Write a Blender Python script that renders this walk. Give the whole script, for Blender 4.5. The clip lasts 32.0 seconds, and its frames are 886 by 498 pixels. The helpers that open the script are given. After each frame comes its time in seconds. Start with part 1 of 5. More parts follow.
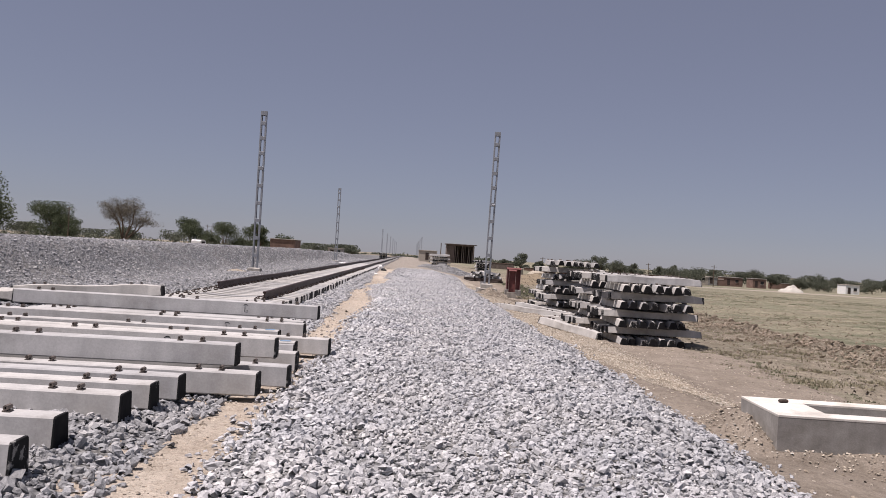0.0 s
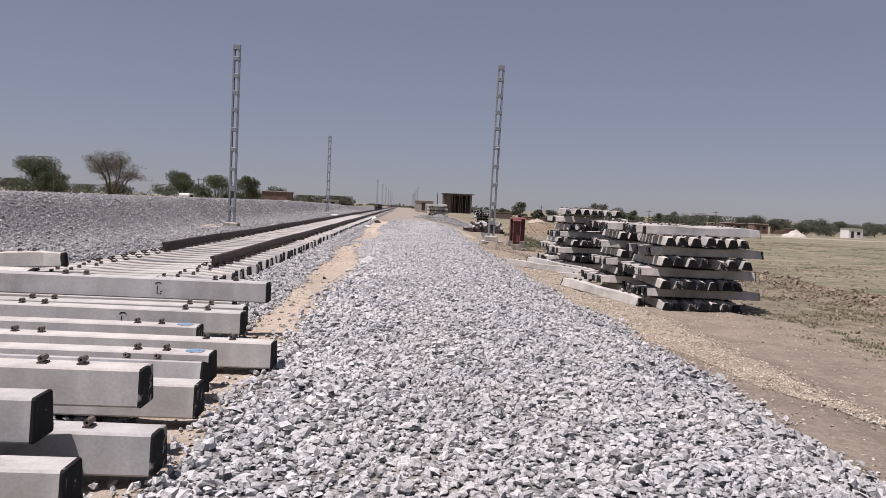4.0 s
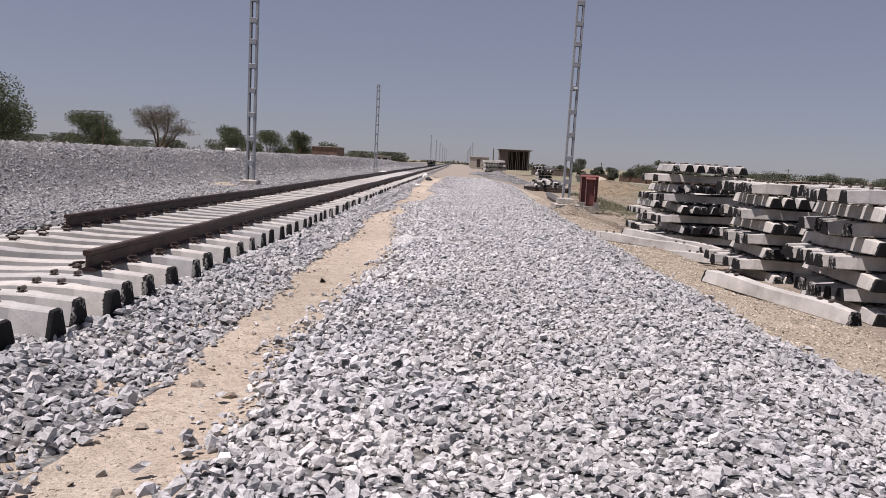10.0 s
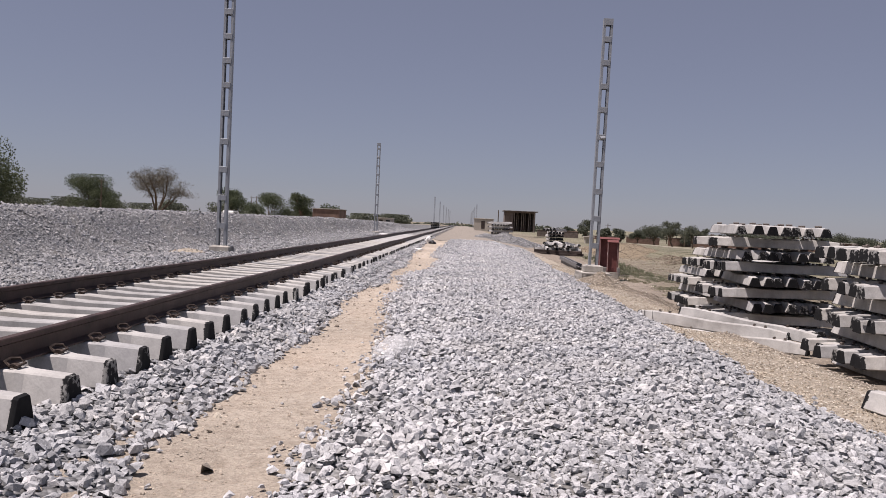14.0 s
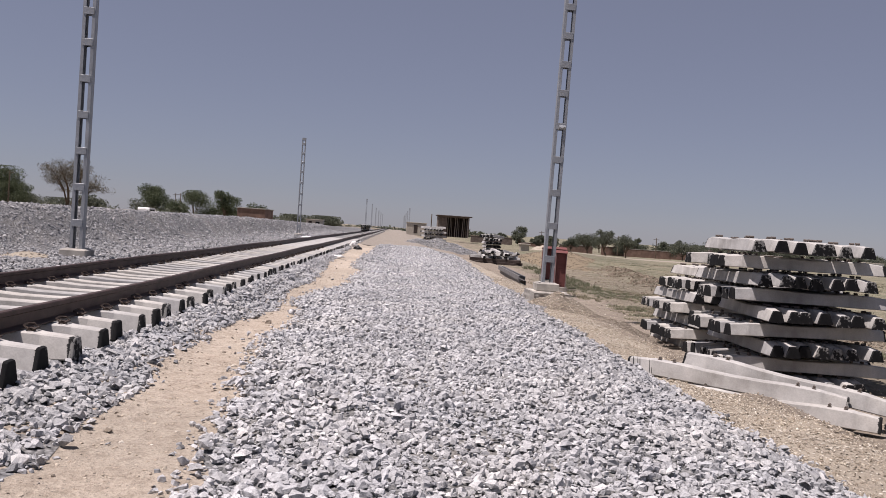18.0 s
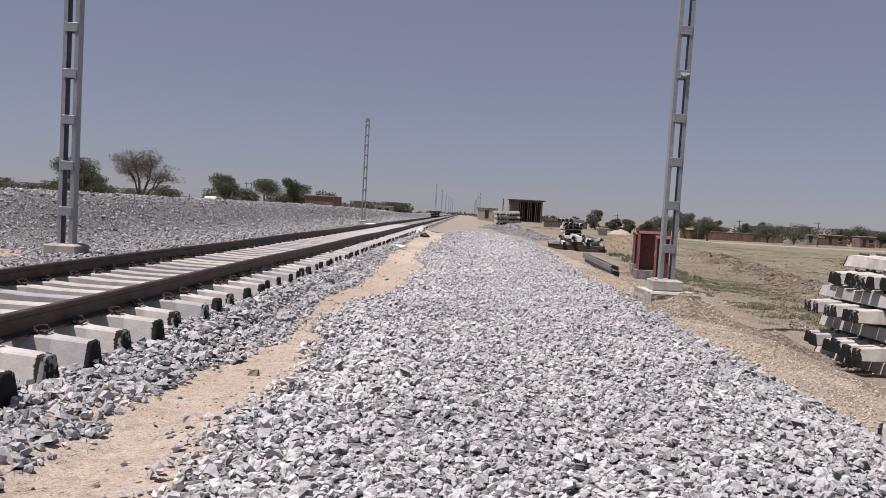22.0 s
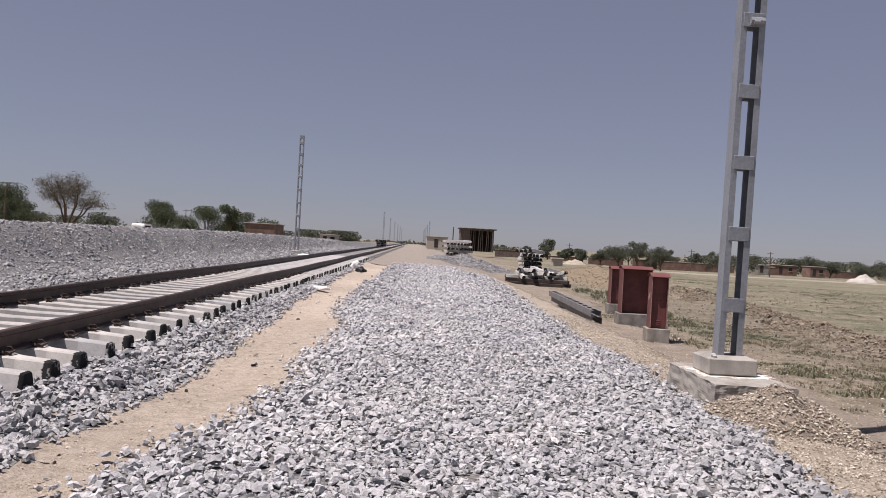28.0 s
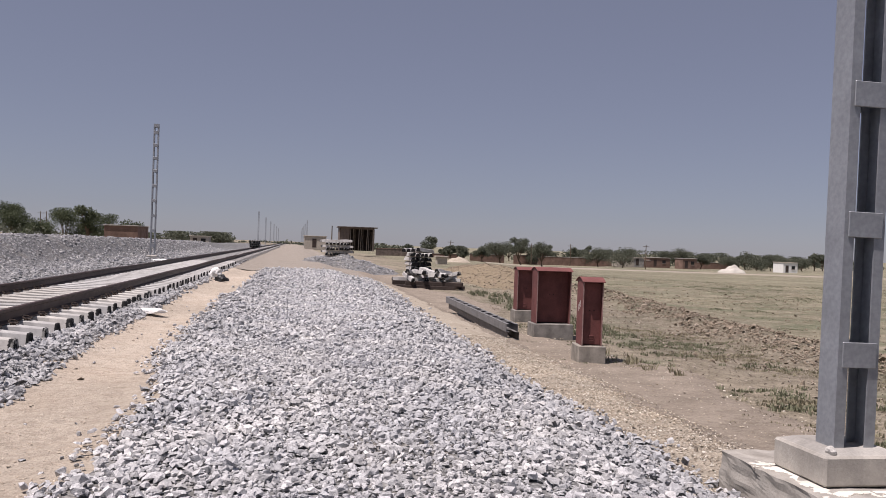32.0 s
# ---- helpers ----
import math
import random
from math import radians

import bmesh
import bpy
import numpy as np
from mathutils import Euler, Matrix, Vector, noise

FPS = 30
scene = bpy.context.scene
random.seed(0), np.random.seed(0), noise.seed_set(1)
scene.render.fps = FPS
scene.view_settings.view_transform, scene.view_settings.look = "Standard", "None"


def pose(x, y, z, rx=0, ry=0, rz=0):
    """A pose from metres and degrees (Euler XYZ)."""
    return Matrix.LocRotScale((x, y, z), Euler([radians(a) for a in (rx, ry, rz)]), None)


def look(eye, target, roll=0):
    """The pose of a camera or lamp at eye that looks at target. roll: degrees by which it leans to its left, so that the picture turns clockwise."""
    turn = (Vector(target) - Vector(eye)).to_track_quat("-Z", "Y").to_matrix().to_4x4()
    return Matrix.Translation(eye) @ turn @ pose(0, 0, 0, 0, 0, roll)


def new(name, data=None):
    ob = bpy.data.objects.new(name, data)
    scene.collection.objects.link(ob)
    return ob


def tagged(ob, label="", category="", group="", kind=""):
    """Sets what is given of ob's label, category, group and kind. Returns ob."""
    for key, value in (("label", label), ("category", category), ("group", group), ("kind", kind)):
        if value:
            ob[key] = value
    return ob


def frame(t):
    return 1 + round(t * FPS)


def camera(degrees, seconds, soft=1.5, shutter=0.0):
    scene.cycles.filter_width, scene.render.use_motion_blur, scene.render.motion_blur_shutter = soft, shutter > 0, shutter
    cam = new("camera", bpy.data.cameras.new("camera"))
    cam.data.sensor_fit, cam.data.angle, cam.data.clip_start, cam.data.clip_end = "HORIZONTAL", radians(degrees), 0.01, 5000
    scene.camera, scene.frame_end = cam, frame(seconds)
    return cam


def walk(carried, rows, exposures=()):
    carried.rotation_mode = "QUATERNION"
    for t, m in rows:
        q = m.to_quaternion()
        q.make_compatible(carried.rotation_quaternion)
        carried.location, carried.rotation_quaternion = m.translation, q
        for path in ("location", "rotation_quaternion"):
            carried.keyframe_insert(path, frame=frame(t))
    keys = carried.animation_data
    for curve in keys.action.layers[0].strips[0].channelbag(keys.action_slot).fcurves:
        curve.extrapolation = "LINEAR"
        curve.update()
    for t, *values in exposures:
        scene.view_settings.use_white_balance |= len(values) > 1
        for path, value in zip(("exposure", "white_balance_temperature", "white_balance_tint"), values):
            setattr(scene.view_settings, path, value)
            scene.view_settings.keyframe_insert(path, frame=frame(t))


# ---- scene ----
cam = camera(55.0, 32.0, soft=0.7)
PATH = [
    (0, (0.183, 2.17, 1.425), (0.261, 4.168, 1.442), 3.5),
    (0.5, (0.232, 2.754, 1.371), (0.375, 4.749, 1.401), 3.8),
    (1, (0.218, 3.264, 1.419), (0.363, 5.258, 1.42), 2.9),
    (1.5, (0.237, 3.961, 1.375), (0.422, 5.952, 1.389), 3.0),
    (2, (0.254, 4.503, 1.36), (0.367, 6.5, 1.361), 2.8),
    (2.5, (0.271, 5.103, 1.359), (0.384, 7.099, 1.326), 2.4),
    (3, (0.297, 5.615, 1.383), (0.377, 7.611, 1.286), 2.1),
    (3.5, (0.271, 6.079, 1.419), (0.368, 8.074, 1.332), 2.5),
    (5.5, (0.167, 8.549, 1.365), (0.199, 10.541, 1.196), 3.0),
    (6, (0.171, 9.126, 1.39), (0.181, 11.124, 1.299), 3.0),
    (6.5, (0.174, 9.78, 1.401), (0.223, 11.778, 1.334), 2.7),
    (7, (0.111, 10.351, 1.386), (0.139, 12.349, 1.321), 2.4),
    (7.5, (0.128, 10.969, 1.37), (0.165, 12.967, 1.283), 2.3),
    (8, (0.099, 11.519, 1.348), (0.094, 13.514, 1.217), 1.9),
    (8.5, (0.142, 12.065, 1.345), (0.135, 14.054, 1.133), 1.7),
    (9, (0.175, 12.549, 1.334), (0.159, 14.535, 1.097), 1.9),
    (9.5, (0.146, 13.164, 1.338), (0.12, 15.152, 1.125), 2.9),
    (10, (0.181, 13.725, 1.317), (0.152, 15.714, 1.111), 2.8),
    (10.5, (0.169, 14.393, 1.311), (0.166, 16.386, 1.139), 2.4),
    (11, (0.206, 14.949, 1.304), (0.29, 16.946, 1.226), 1.5),
    (11.5, (0.198, 15.505, 1.328), (0.323, 17.499, 1.238), 2.4),
    (12, (0.114, 16.151, 1.353), (0.287, 18.143, 1.309), 2.4),
    (12.5, (0.073, 16.771, 1.326), (0.121, 18.77, 1.332), 1.5),
    (13, (0.066, 17.342, 1.325), (0.056, 19.342, 1.349), 1.5),
    (13.5, (0.049, 18.071, 1.289), (0.04, 20.07, 1.245), 1.8),
    (14, (0.033, 18.562, 1.295), (-0.012, 20.56, 1.233), 2.5),
    (14.5, (0.026, 19.25, 1.292), (-0.013, 21.249, 1.25), 2.7),
    (16.5, (0.12, 21.911, 1.346), (-0.014, 23.905, 1.275), 3.6),
    (17, (0.121, 22.524, 1.355), (0.156, 24.523, 1.305), 3.0),
    (17.5, (0.194, 23.156, 1.356), (0.201, 25.156, 1.314), 2.6),
    (18, (0.207, 23.84, 1.326), (0.32, 25.836, 1.282), 3.9),
    (18.5, (0.144, 24.309, 1.301), (0.226, 26.306, 1.251), 3.5),
    (19, (0.126, 25.08, 1.338), (0.186, 27.079, 1.288), 3.7),
    (19.5, (0.189, 25.621, 1.305), (0.168, 27.62, 1.253), 2.8),
    (20, (0.193, 26.355, 1.299), (0.107, 28.352, 1.246), 2.9),
    (20.5, (0.229, 26.947, 1.266), (0.126, 28.943, 1.19), 2.0),
    (21, (0.193, 27.598, 1.283), (0.07, 29.592, 1.19), 2.5),
    (21.5, (0.216, 28.192, 1.252), (0.157, 30.189, 1.171), 2.6),
    (22, (0.175, 28.775, 1.271), (0.124, 30.773, 1.183), 3.0),
    (22.5, (0.163, 29.384, 1.297), (0.143, 31.384, 1.261), 2.7),
    (23, (0.257, 29.939, 1.303), (0.296, 31.938, 1.254), 2.5),
    (23.5, (0.179, 30.495, 1.31), (0.24, 32.492, 1.22), 1.8),
    (24, (0.284, 31.048, 1.327), (0.366, 33.043, 1.205), 2.0),
    (24.5, (0.207, 31.669, 1.333), (0.315, 33.662, 1.215), 2.5),
    (25, (0.292, 32.216, 1.329), (0.38, 34.214, 1.304), 3.1),
    (25.5, (0.338, 32.795, 1.33), (0.363, 34.795, 1.31), 3.1),
    (26, (0.387, 33.379, 1.362), (0.447, 35.378, 1.385), 3.6),
    (26.5, (0.407, 33.846, 1.351), (0.478, 35.845, 1.365), 2.9),
    (28.5, (0.358, 36.375, 1.321), (0.421, 38.374, 1.273), 3.2),
    (29, (0.367, 37.034, 1.315), (0.431, 39.031, 1.221), 2.6),
    (29.5, (0.457, 37.71, 1.302), (0.532, 39.707, 1.224), 2.4),
    (30, (0.526, 38.351, 1.313), (0.692, 40.342, 1.239), 2.2),
    (30.5, (0.493, 39.049, 1.374), (0.659, 41.042, 1.348), 2.1),
    (31, (0.599, 39.717, 1.354), (0.809, 41.706, 1.349), 2.8),
    (31.5, (0.581, 40.253, 1.356), (0.868, 42.232, 1.325), 3.0),
    (32, (0.537, 40.842, 1.389), (0.882, 42.812, 1.383), 2.0),
]
walk(cam, [(t, look(eye, target, roll)) for t, eye, target, roll in PATH], [(0.0, 0.36, 6480, 20), (32.0, 0.36, 6480, 20)])

# world and sun: a hazy noon sky, the sun high on the embankment side
SUN_EL, SUN_FROM = 68.0, Vector((-1.0, -0.42, 0.0)).normalized()
world = bpy.data.worlds.new("sky")
scene.world = world
world.use_nodes = True
wn, wl = world.node_tree.nodes, world.node_tree.links
wn.clear()
sky = wn.new("ShaderNodeTexSky")
sky.sky_type, sky.sun_disc = "NISHITA", False
sky.sun_elevation = radians(SUN_EL)
sky.sun_rotation = math.atan2(SUN_FROM.x, SUN_FROM.y)
sky.air_density, sky.dust_density, sky.ozone_density, sky.altitude = 0.8, 0.25, 1.6, 200.0
hue = wn.new("ShaderNodeHueSaturation")
hue.inputs["Saturation"].default_value = 0.7
bg = wn.new("ShaderNodeBackground")
bg.inputs["Strength"].default_value = 0.052
wout = wn.new("ShaderNodeOutputWorld")
wl.new(sky.outputs[0], hue.inputs["Color"])
haze = wn.new("ShaderNodeMix")
haze.data_type = "RGBA"
haze.inputs[0].default_value = 0.5
haze.inputs[7].default_value = (3.1, 3.45, 4.7, 1)
wl.new(hue.outputs[0], haze.inputs[6])
wl.new(haze.outputs[2], bg.inputs["Color"])
wl.new(bg.outputs[0], wout.inputs["Surface"])
sun = new("sun", bpy.data.lights.new("sun", "SUN"))
sun.data.energy, sun.data.angle, sun.data.color = 4.75, radians(0.5), (1.0, 0.95, 0.88)
eye_sun = SUN_FROM * math.cos(radians(SUN_EL)) + Vector((0, 0, math.sin(radians(SUN_EL))))
sun.matrix_world = look(eye_sun * 60, (0, 0, 0))


# ---- materials ----
class Mat:
    """A node material with short helpers."""

    def __init__(self, name, rough=0.9, metal=0.0, spec=0.3):
        self.m = bpy.data.materials.new(name)
        self.m.use_nodes = True
        self.n, self.l = self.m.node_tree.nodes, self.m.node_tree.links
        self.b = self.n["Principled BSDF"]
        self.b.inputs["Roughness"].default_value = rough
        self.b.inputs["Metallic"].default_value = metal
        self.b.inputs["Specular IOR Level"].default_value = spec
        self.co = self.n.new("ShaderNodeTexCoord").outputs["Object"]

    def world(self):
        self.co = self.n.new("ShaderNodeNewGeometry").outputs["Position"]
        return self

    def noise(self, scale, detail=4.0, rough=0.55, stretch=None, coord=None):
        t = self.n.new("ShaderNodeTexNoise")
        t.inputs["Scale"].default_value, t.inputs["Detail"].default_value, t.inputs["Roughness"].default_value = scale, detail, rough
        src = coord or self.co
        if stretch:
            mp = self.n.new("ShaderNodeMapping")
            mp.inputs["Scale"].default_value = stretch
            self.l.new(src, mp.inputs["Vector"])
            src = mp.outputs[0]
        self.l.new(src, t.inputs["Vector"])
        return t.outputs["Fac"]

    def voronoi(self, scale, feature="F1", out="Distance"):
        t = self.n.new("ShaderNodeTexVoronoi")
        t.feature = feature
        t.inputs["Scale"].default_value = scale
        self.l.new(self.co, t.inputs["Vector"])
        return t.outputs[out]

    def ramp(self, fac, stops):
        r = self.n.new("ShaderNodeValToRGB")
        e = r.color_ramp.elements
        while len(e) < len(stops):
            e.new(0.5)
        for el, (p, c) in zip(e, stops):
            el.position, el.color = p, (*c, 1) if len(c) == 3 else c
        self.l.new(fac, r.inputs["Fac"])
        return r.outputs["Color"]

    def mix(self, a, b, fac, mode="MIX"):
        m = self.n.new("ShaderNodeMix")
        m.data_type, m.blend_type = "RGBA", mode
        for sock, v in ((m.inputs[6], a), (m.inputs[7], b), (m.inputs[0], fac)):
            if isinstance(v, (int, float)):
                sock.default_value = v
            elif isinstance(v, tuple):
                sock.default_value = (*v, 1)
            else:
                self.l.new(v, sock)
        return m.outputs[2]

    def rnd(self):
        return self.n.new("ShaderNodeObjectInfo").outputs["Random"]

    def island(self):
        return self.n.new("ShaderNodeNewGeometry").outputs["Random Per Island"]

    def color(self, c):
        if isinstance(c, tuple):
            self.b.inputs["Base Color"].default_value = (*c, 1)
        else:
            self.l.new(c, self.b.inputs["Base Color"])
        return self

    def bump(self, h, strength=0.4, dist=0.01):
        b = self.n.new("ShaderNodeBump")
        b.inputs["Strength"].default_value, b.inputs["Distance"].default_value = strength, dist
        self.l.new(h, b.inputs["Height"])
        self.l.new(b.outputs[0], self.b.inputs["Normal"])
        return self


def grey(v, t=(1.0, 1.0, 1.0)):
    return (v * t[0], v * t[1], v * t[2])


def simple(name, c, rough=0.8, metal=0.0, vary=0.25, scale=8.0, bump=0.2, dist=0.004, spec=0.3):
    """A surface of one colour with stains at two scales and fine relief."""
    k = Mat(name, rough, metal, spec)
    f, g = k.noise(scale), k.noise(scale * 9, 3.0)
    base = k.ramp(f, [(0.3, tuple(v * (1 - vary) for v in c)), (0.7, tuple(min(1, v * (1 + vary)) for v in c))])
    k.color(k.mix(base, k.ramp(g, [(0.35, (0.75, 0.75, 0.75)), (0.65, (1.1, 1.1, 1.1))]), 0.5, "MULTIPLY"))
    k.bump(g, bump, dist)
    return k.m


def stone_mat(name, stops, dust=(1.0, 0.98, 0.95)):
    """Broken stone: a tone for each piece, mottling, dusty patches, and rough broken faces."""
    k = Mat(name, 0.9, 0, 0.25).world()
    c = k.ramp(k.island(), stops)
    n, g, big = k.noise(48.0, 4.0, 0.65), k.noise(170.0, 3.0, 0.7), k.noise(0.9, 4.0, 0.6)
    c = k.mix(c, k.ramp(n, [(0.3, (0.7, 0.7, 0.71)), (0.68, (1.16, 1.16, 1.15))]), 0.8, "MULTIPLY")
    c = k.mix(c, k.ramp(big, [(0.35, (0.88, 0.885, 0.9)), (0.65, tuple(1.1 * q for q in dust))]), 0.8, "MULTIPLY")
    k.color(k.mix(c, k.ramp(g, [(0.3, (0.68, 0.68, 0.69)), (0.7, (1.24, 1.24, 1.23))]), 0.7, "MULTIPLY"))
    k.bump(n, 0.9, 0.012)
    return k.m


BLUE = (0.982, 0.99, 1.017)
COOL = (0.99, 0.991, 1.012)
M_STONE = stone_mat("crushed stone", [(0.0, grey(0.345, COOL)), (0.3, grey(0.43, COOL)), (0.7, grey(0.505, COOL)), (0.93, grey(0.575, COOL)), (1.0, (0.68, 0.672, 0.66))])
M_STONE_E = stone_mat("heaped crushed stone", [(0.0, grey(0.365, COOL)), (0.3, grey(0.455, COOL)), (0.7, grey(0.54, COOL)), (0.93, grey(0.605, COOL)), (1.0, (0.71, 0.70, 0.685))])
M_STONE_D = stone_mat("ballast stone", [(0.0, grey(0.23, BLUE)), (0.4, grey(0.315, BLUE)), (0.8, grey(0.39, BLUE)), (1.0, (0.48, 0.47, 0.465))])
M_STONE_S = stone_mat("shoulder stone", [(0.0, grey(0.30, BLUE)), (0.4, grey(0.40, BLUE)), (0.8, grey(0.485, BLUE)), (1.0, (0.57, 0.56, 0.555))])
M_SANDLUMP = stone_mat("sand crumbs", [(0.0, (0.40, 0.33, 0.26)), (0.6, (0.48, 0.405, 0.325)), (1.0, (0.56, 0.49, 0.40))])
M_GRITLUMP = stone_mat("tan grit", [(0.0, (0.27, 0.225, 0.172)), (0.45, (0.41, 0.356, 0.285)), (0.8, (0.55, 0.49, 0.405)), (1.0, (0.70, 0.655, 0.58))])
M_LUMP = stone_mat("tan lumps", [(0.0, (0.188, 0.158, 0.127)), (0.6, (0.301, 0.259, 0.211)), (1.0, (0.423, 0.376, 0.320))])
M_GRITSTONE = stone_mat("grey-brown field stone", [(0.0, (0.27, 0.25, 0.225)), (0.6, (0.38, 0.355, 0.325)), (1.0, (0.47, 0.45, 0.425))])
M_CLOD = stone_mat("earth clods", [(0.0, (0.18, 0.146, 0.111)), (0.6, (0.262, 0.216, 0.166)), (1.0, (0.345, 0.29, 0.23))])


def gravel_sheet(name, lo, hi, warm):
    k = Mat(name, 0.95, 0, 0.2).world()
    v = k.voronoi(24.0, out="Color")
    d = k.voronoi(24.0)
    sep = k.n.new("ShaderNodeSeparateColor")
    k.l.new(v, sep.inputs[0])
    c = k.ramp(sep.outputs[0], [(0.0, lo), (1.0, hi)])
    big = k.noise(0.7, 3.0)
    c = k.mix(c, warm, k.ramp(big, [(0.45, (0, 0, 0)), (0.75, (0.5, 0.5, 0.5))]))
    # shade between the stones, put into the colour: darker towards each cell's border
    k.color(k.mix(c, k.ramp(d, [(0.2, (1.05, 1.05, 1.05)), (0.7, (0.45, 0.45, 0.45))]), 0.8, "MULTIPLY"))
    k.bump(d, 1.0, -0.03)
    return k.m


# beds toned darker than the loose stones, as the shadowed gaps between them
M_GRAVEL = gravel_sheet("gravel bed with shaded gaps", grey(0.14), grey(0.34), (0.40, 0.36, 0.31))
M_BALLAST = gravel_sheet("ballast bed with shaded gaps", grey(0.11, BLUE), grey(0.29, BLUE), (0.31, 0.29, 0.26))


def sandy(name, a, b, peb, scale, dull=None):
    """Trodden sand with grit, small pebbles and darker scuffs."""
    k = Mat(name, 0.95, 0, 0.15).world()
    f, g, h = k.noise(1.1, 6.0, 0.62), k.noise(38.0, 5.0, 0.7), k.noise(9.0, 6.0, 0.75)
    col = k.ramp(f, [(0.3, a), (0.7, b)])
    if dull:
        col = k.mix(col, dull, k.ramp(k.noise(0.16, 3.0), [(0.42, (0, 0, 0)), (0.58, (0.75, 0.75, 0.75))]))
    p = k.noise(scale * 2.6, 2.0, 0.5)
    spots = k.ramp(p, [(0.60, (0, 0, 0)), (0.66, (1, 1, 1))])
    col = k.mix(col, k.ramp(g, [(0.3, tuple(0.55 * q for q in peb)), (0.7, peb)]), spots)
    col = k.mix(col, k.ramp(h, [(0.36, (0.76, 0.74, 0.72)), (0.56, (1.1, 1.1, 1.1))]), 0.8, "MULTIPLY")
    k.color(k.mix(col, k.ramp(g, [(0.3, (0.66, 0.66, 0.66)), (0.7, (1.22, 1.22, 1.22))]), 0.7, "MULTIPLY"))
    add = k.n.new("ShaderNodeMath")
    add.operation = "ADD"
    k.l.new(h, add.inputs[0])
    k.l.new(g, add.inputs[1])
    k.bump(add.outputs[0], 0.9, 0.028)
    return k.m


M_ROAD = sandy("dirt road", (0.240, 0.211, 0.180), (0.315, 0.280, 0.241), (0.357, 0.337, 0.310), 14.0)
M_SAND = sandy("sandy path", (0.456, 0.380, 0.305), (0.519, 0.454, 0.380), (0.378, 0.339, 0.286), 26.0, (0.388, 0.335, 0.275))
M_DIRT = sandy("dirt verge", (0.202, 0.170, 0.137), (0.305, 0.261, 0.214), (0.357, 0.315, 0.268), 18.0)
M_DUG = sandy("dug ochre earth", (0.19, 0.152, 0.104), (0.275, 0.222, 0.152), (0.33, 0.28, 0.21), 10.0)
M_GRIT = sandy("gritty tan soil", (0.324, 0.282, 0.226), (0.428, 0.378, 0.308), (0.470, 0.423, 0.362), 34.0)


def field_mat():
    """Bare grey-brown soil near the ploughed ridge, olive stubble beyond it."""
    k = Mat("stubble field", 0.95, 0, 0.1).world()
    f, g, h = k.noise(0.22, 6.0, 0.65), k.noise(5.0, 6.0, 0.72, (1.0, 0.35, 1.0)), k.noise(0.05, 4.0)
    fine = k.noise(22.0, 4.0, 0.7)
    soil = k.ramp(g, [(0.3, (0.215, 0.184, 0.145)), (0.55, (0.315, 0.273, 0.217)), (0.75, (0.39, 0.342, 0.275))])
    weeds = k.ramp(g, [(0.35, (0.135, 0.142, 0.098)), (0.7, (0.262, 0.264, 0.19))])
    near = k.mix(soil, weeds, k.ramp(f, [(0.52, (0, 0, 0)), (0.66, (0.75, 0.75, 0.75))]))
    dry = k.ramp(g, [(0.3, (0.195, 0.170, 0.125)), (0.55, (0.305, 0.272, 0.208)), (0.75, (0.39, 0.353, 0.282))])
    green = k.ramp(g, [(0.3, (0.125, 0.134, 0.088)), (0.7, (0.235, 0.237, 0.168))])
    strips = k.noise(0.55, 5.0, 0.7, (0.45, 1.0, 1.0))
    out = k.mix(dry, green, k.ramp(strips, [(0.44, (0, 0, 0)), (0.60, (0.9, 0.9, 0.9))]))
    xyz = k.n.new("ShaderNodeSeparateXYZ")
    k.l.new(k.co, xyz.inputs[0])
    wob = k.n.new("ShaderNodeMath")
    wob.operation = "MULTIPLY_ADD"
    wob.inputs[1].default_value = 6.0
    k.l.new(f, wob.inputs[0])
    k.l.new(xyz.outputs[0], wob.inputs[2])
    mr = k.n.new("ShaderNodeMapRange")
    mr.inputs["From Min"].default_value, mr.inputs["From Max"].default_value = 18.0, 20.5
    k.l.new(wob.outputs[0], mr.inputs["Value"])
    c = k.mix(near, out, mr.outputs[0])
    c = k.mix(c, k.ramp(h, [(0.35, (0.64, 0.655, 0.645)), (0.65, (1.0, 1.0, 0.97))]), 0.8, "MULTIPLY")
    patch = k.noise(1.7, 5.0, 0.68, (0.6, 1.0, 1.0))
    c = k.mix(c, k.ramp(patch, [(0.34, (0.66, 0.65, 0.62)), (0.66, (1.2, 1.2, 1.2))]), 0.85, "MULTIPLY")
    k.color(k.mix(c, k.ramp(fine, [(0.3, (0.5, 0.5, 0.5)), (0.7, (1.4, 1.4, 1.4))]), 0.75, "MULTIPLY"))
    k.bump(g, 1.0, 0.14)
    return k.m


M_FIELD = field_mat()


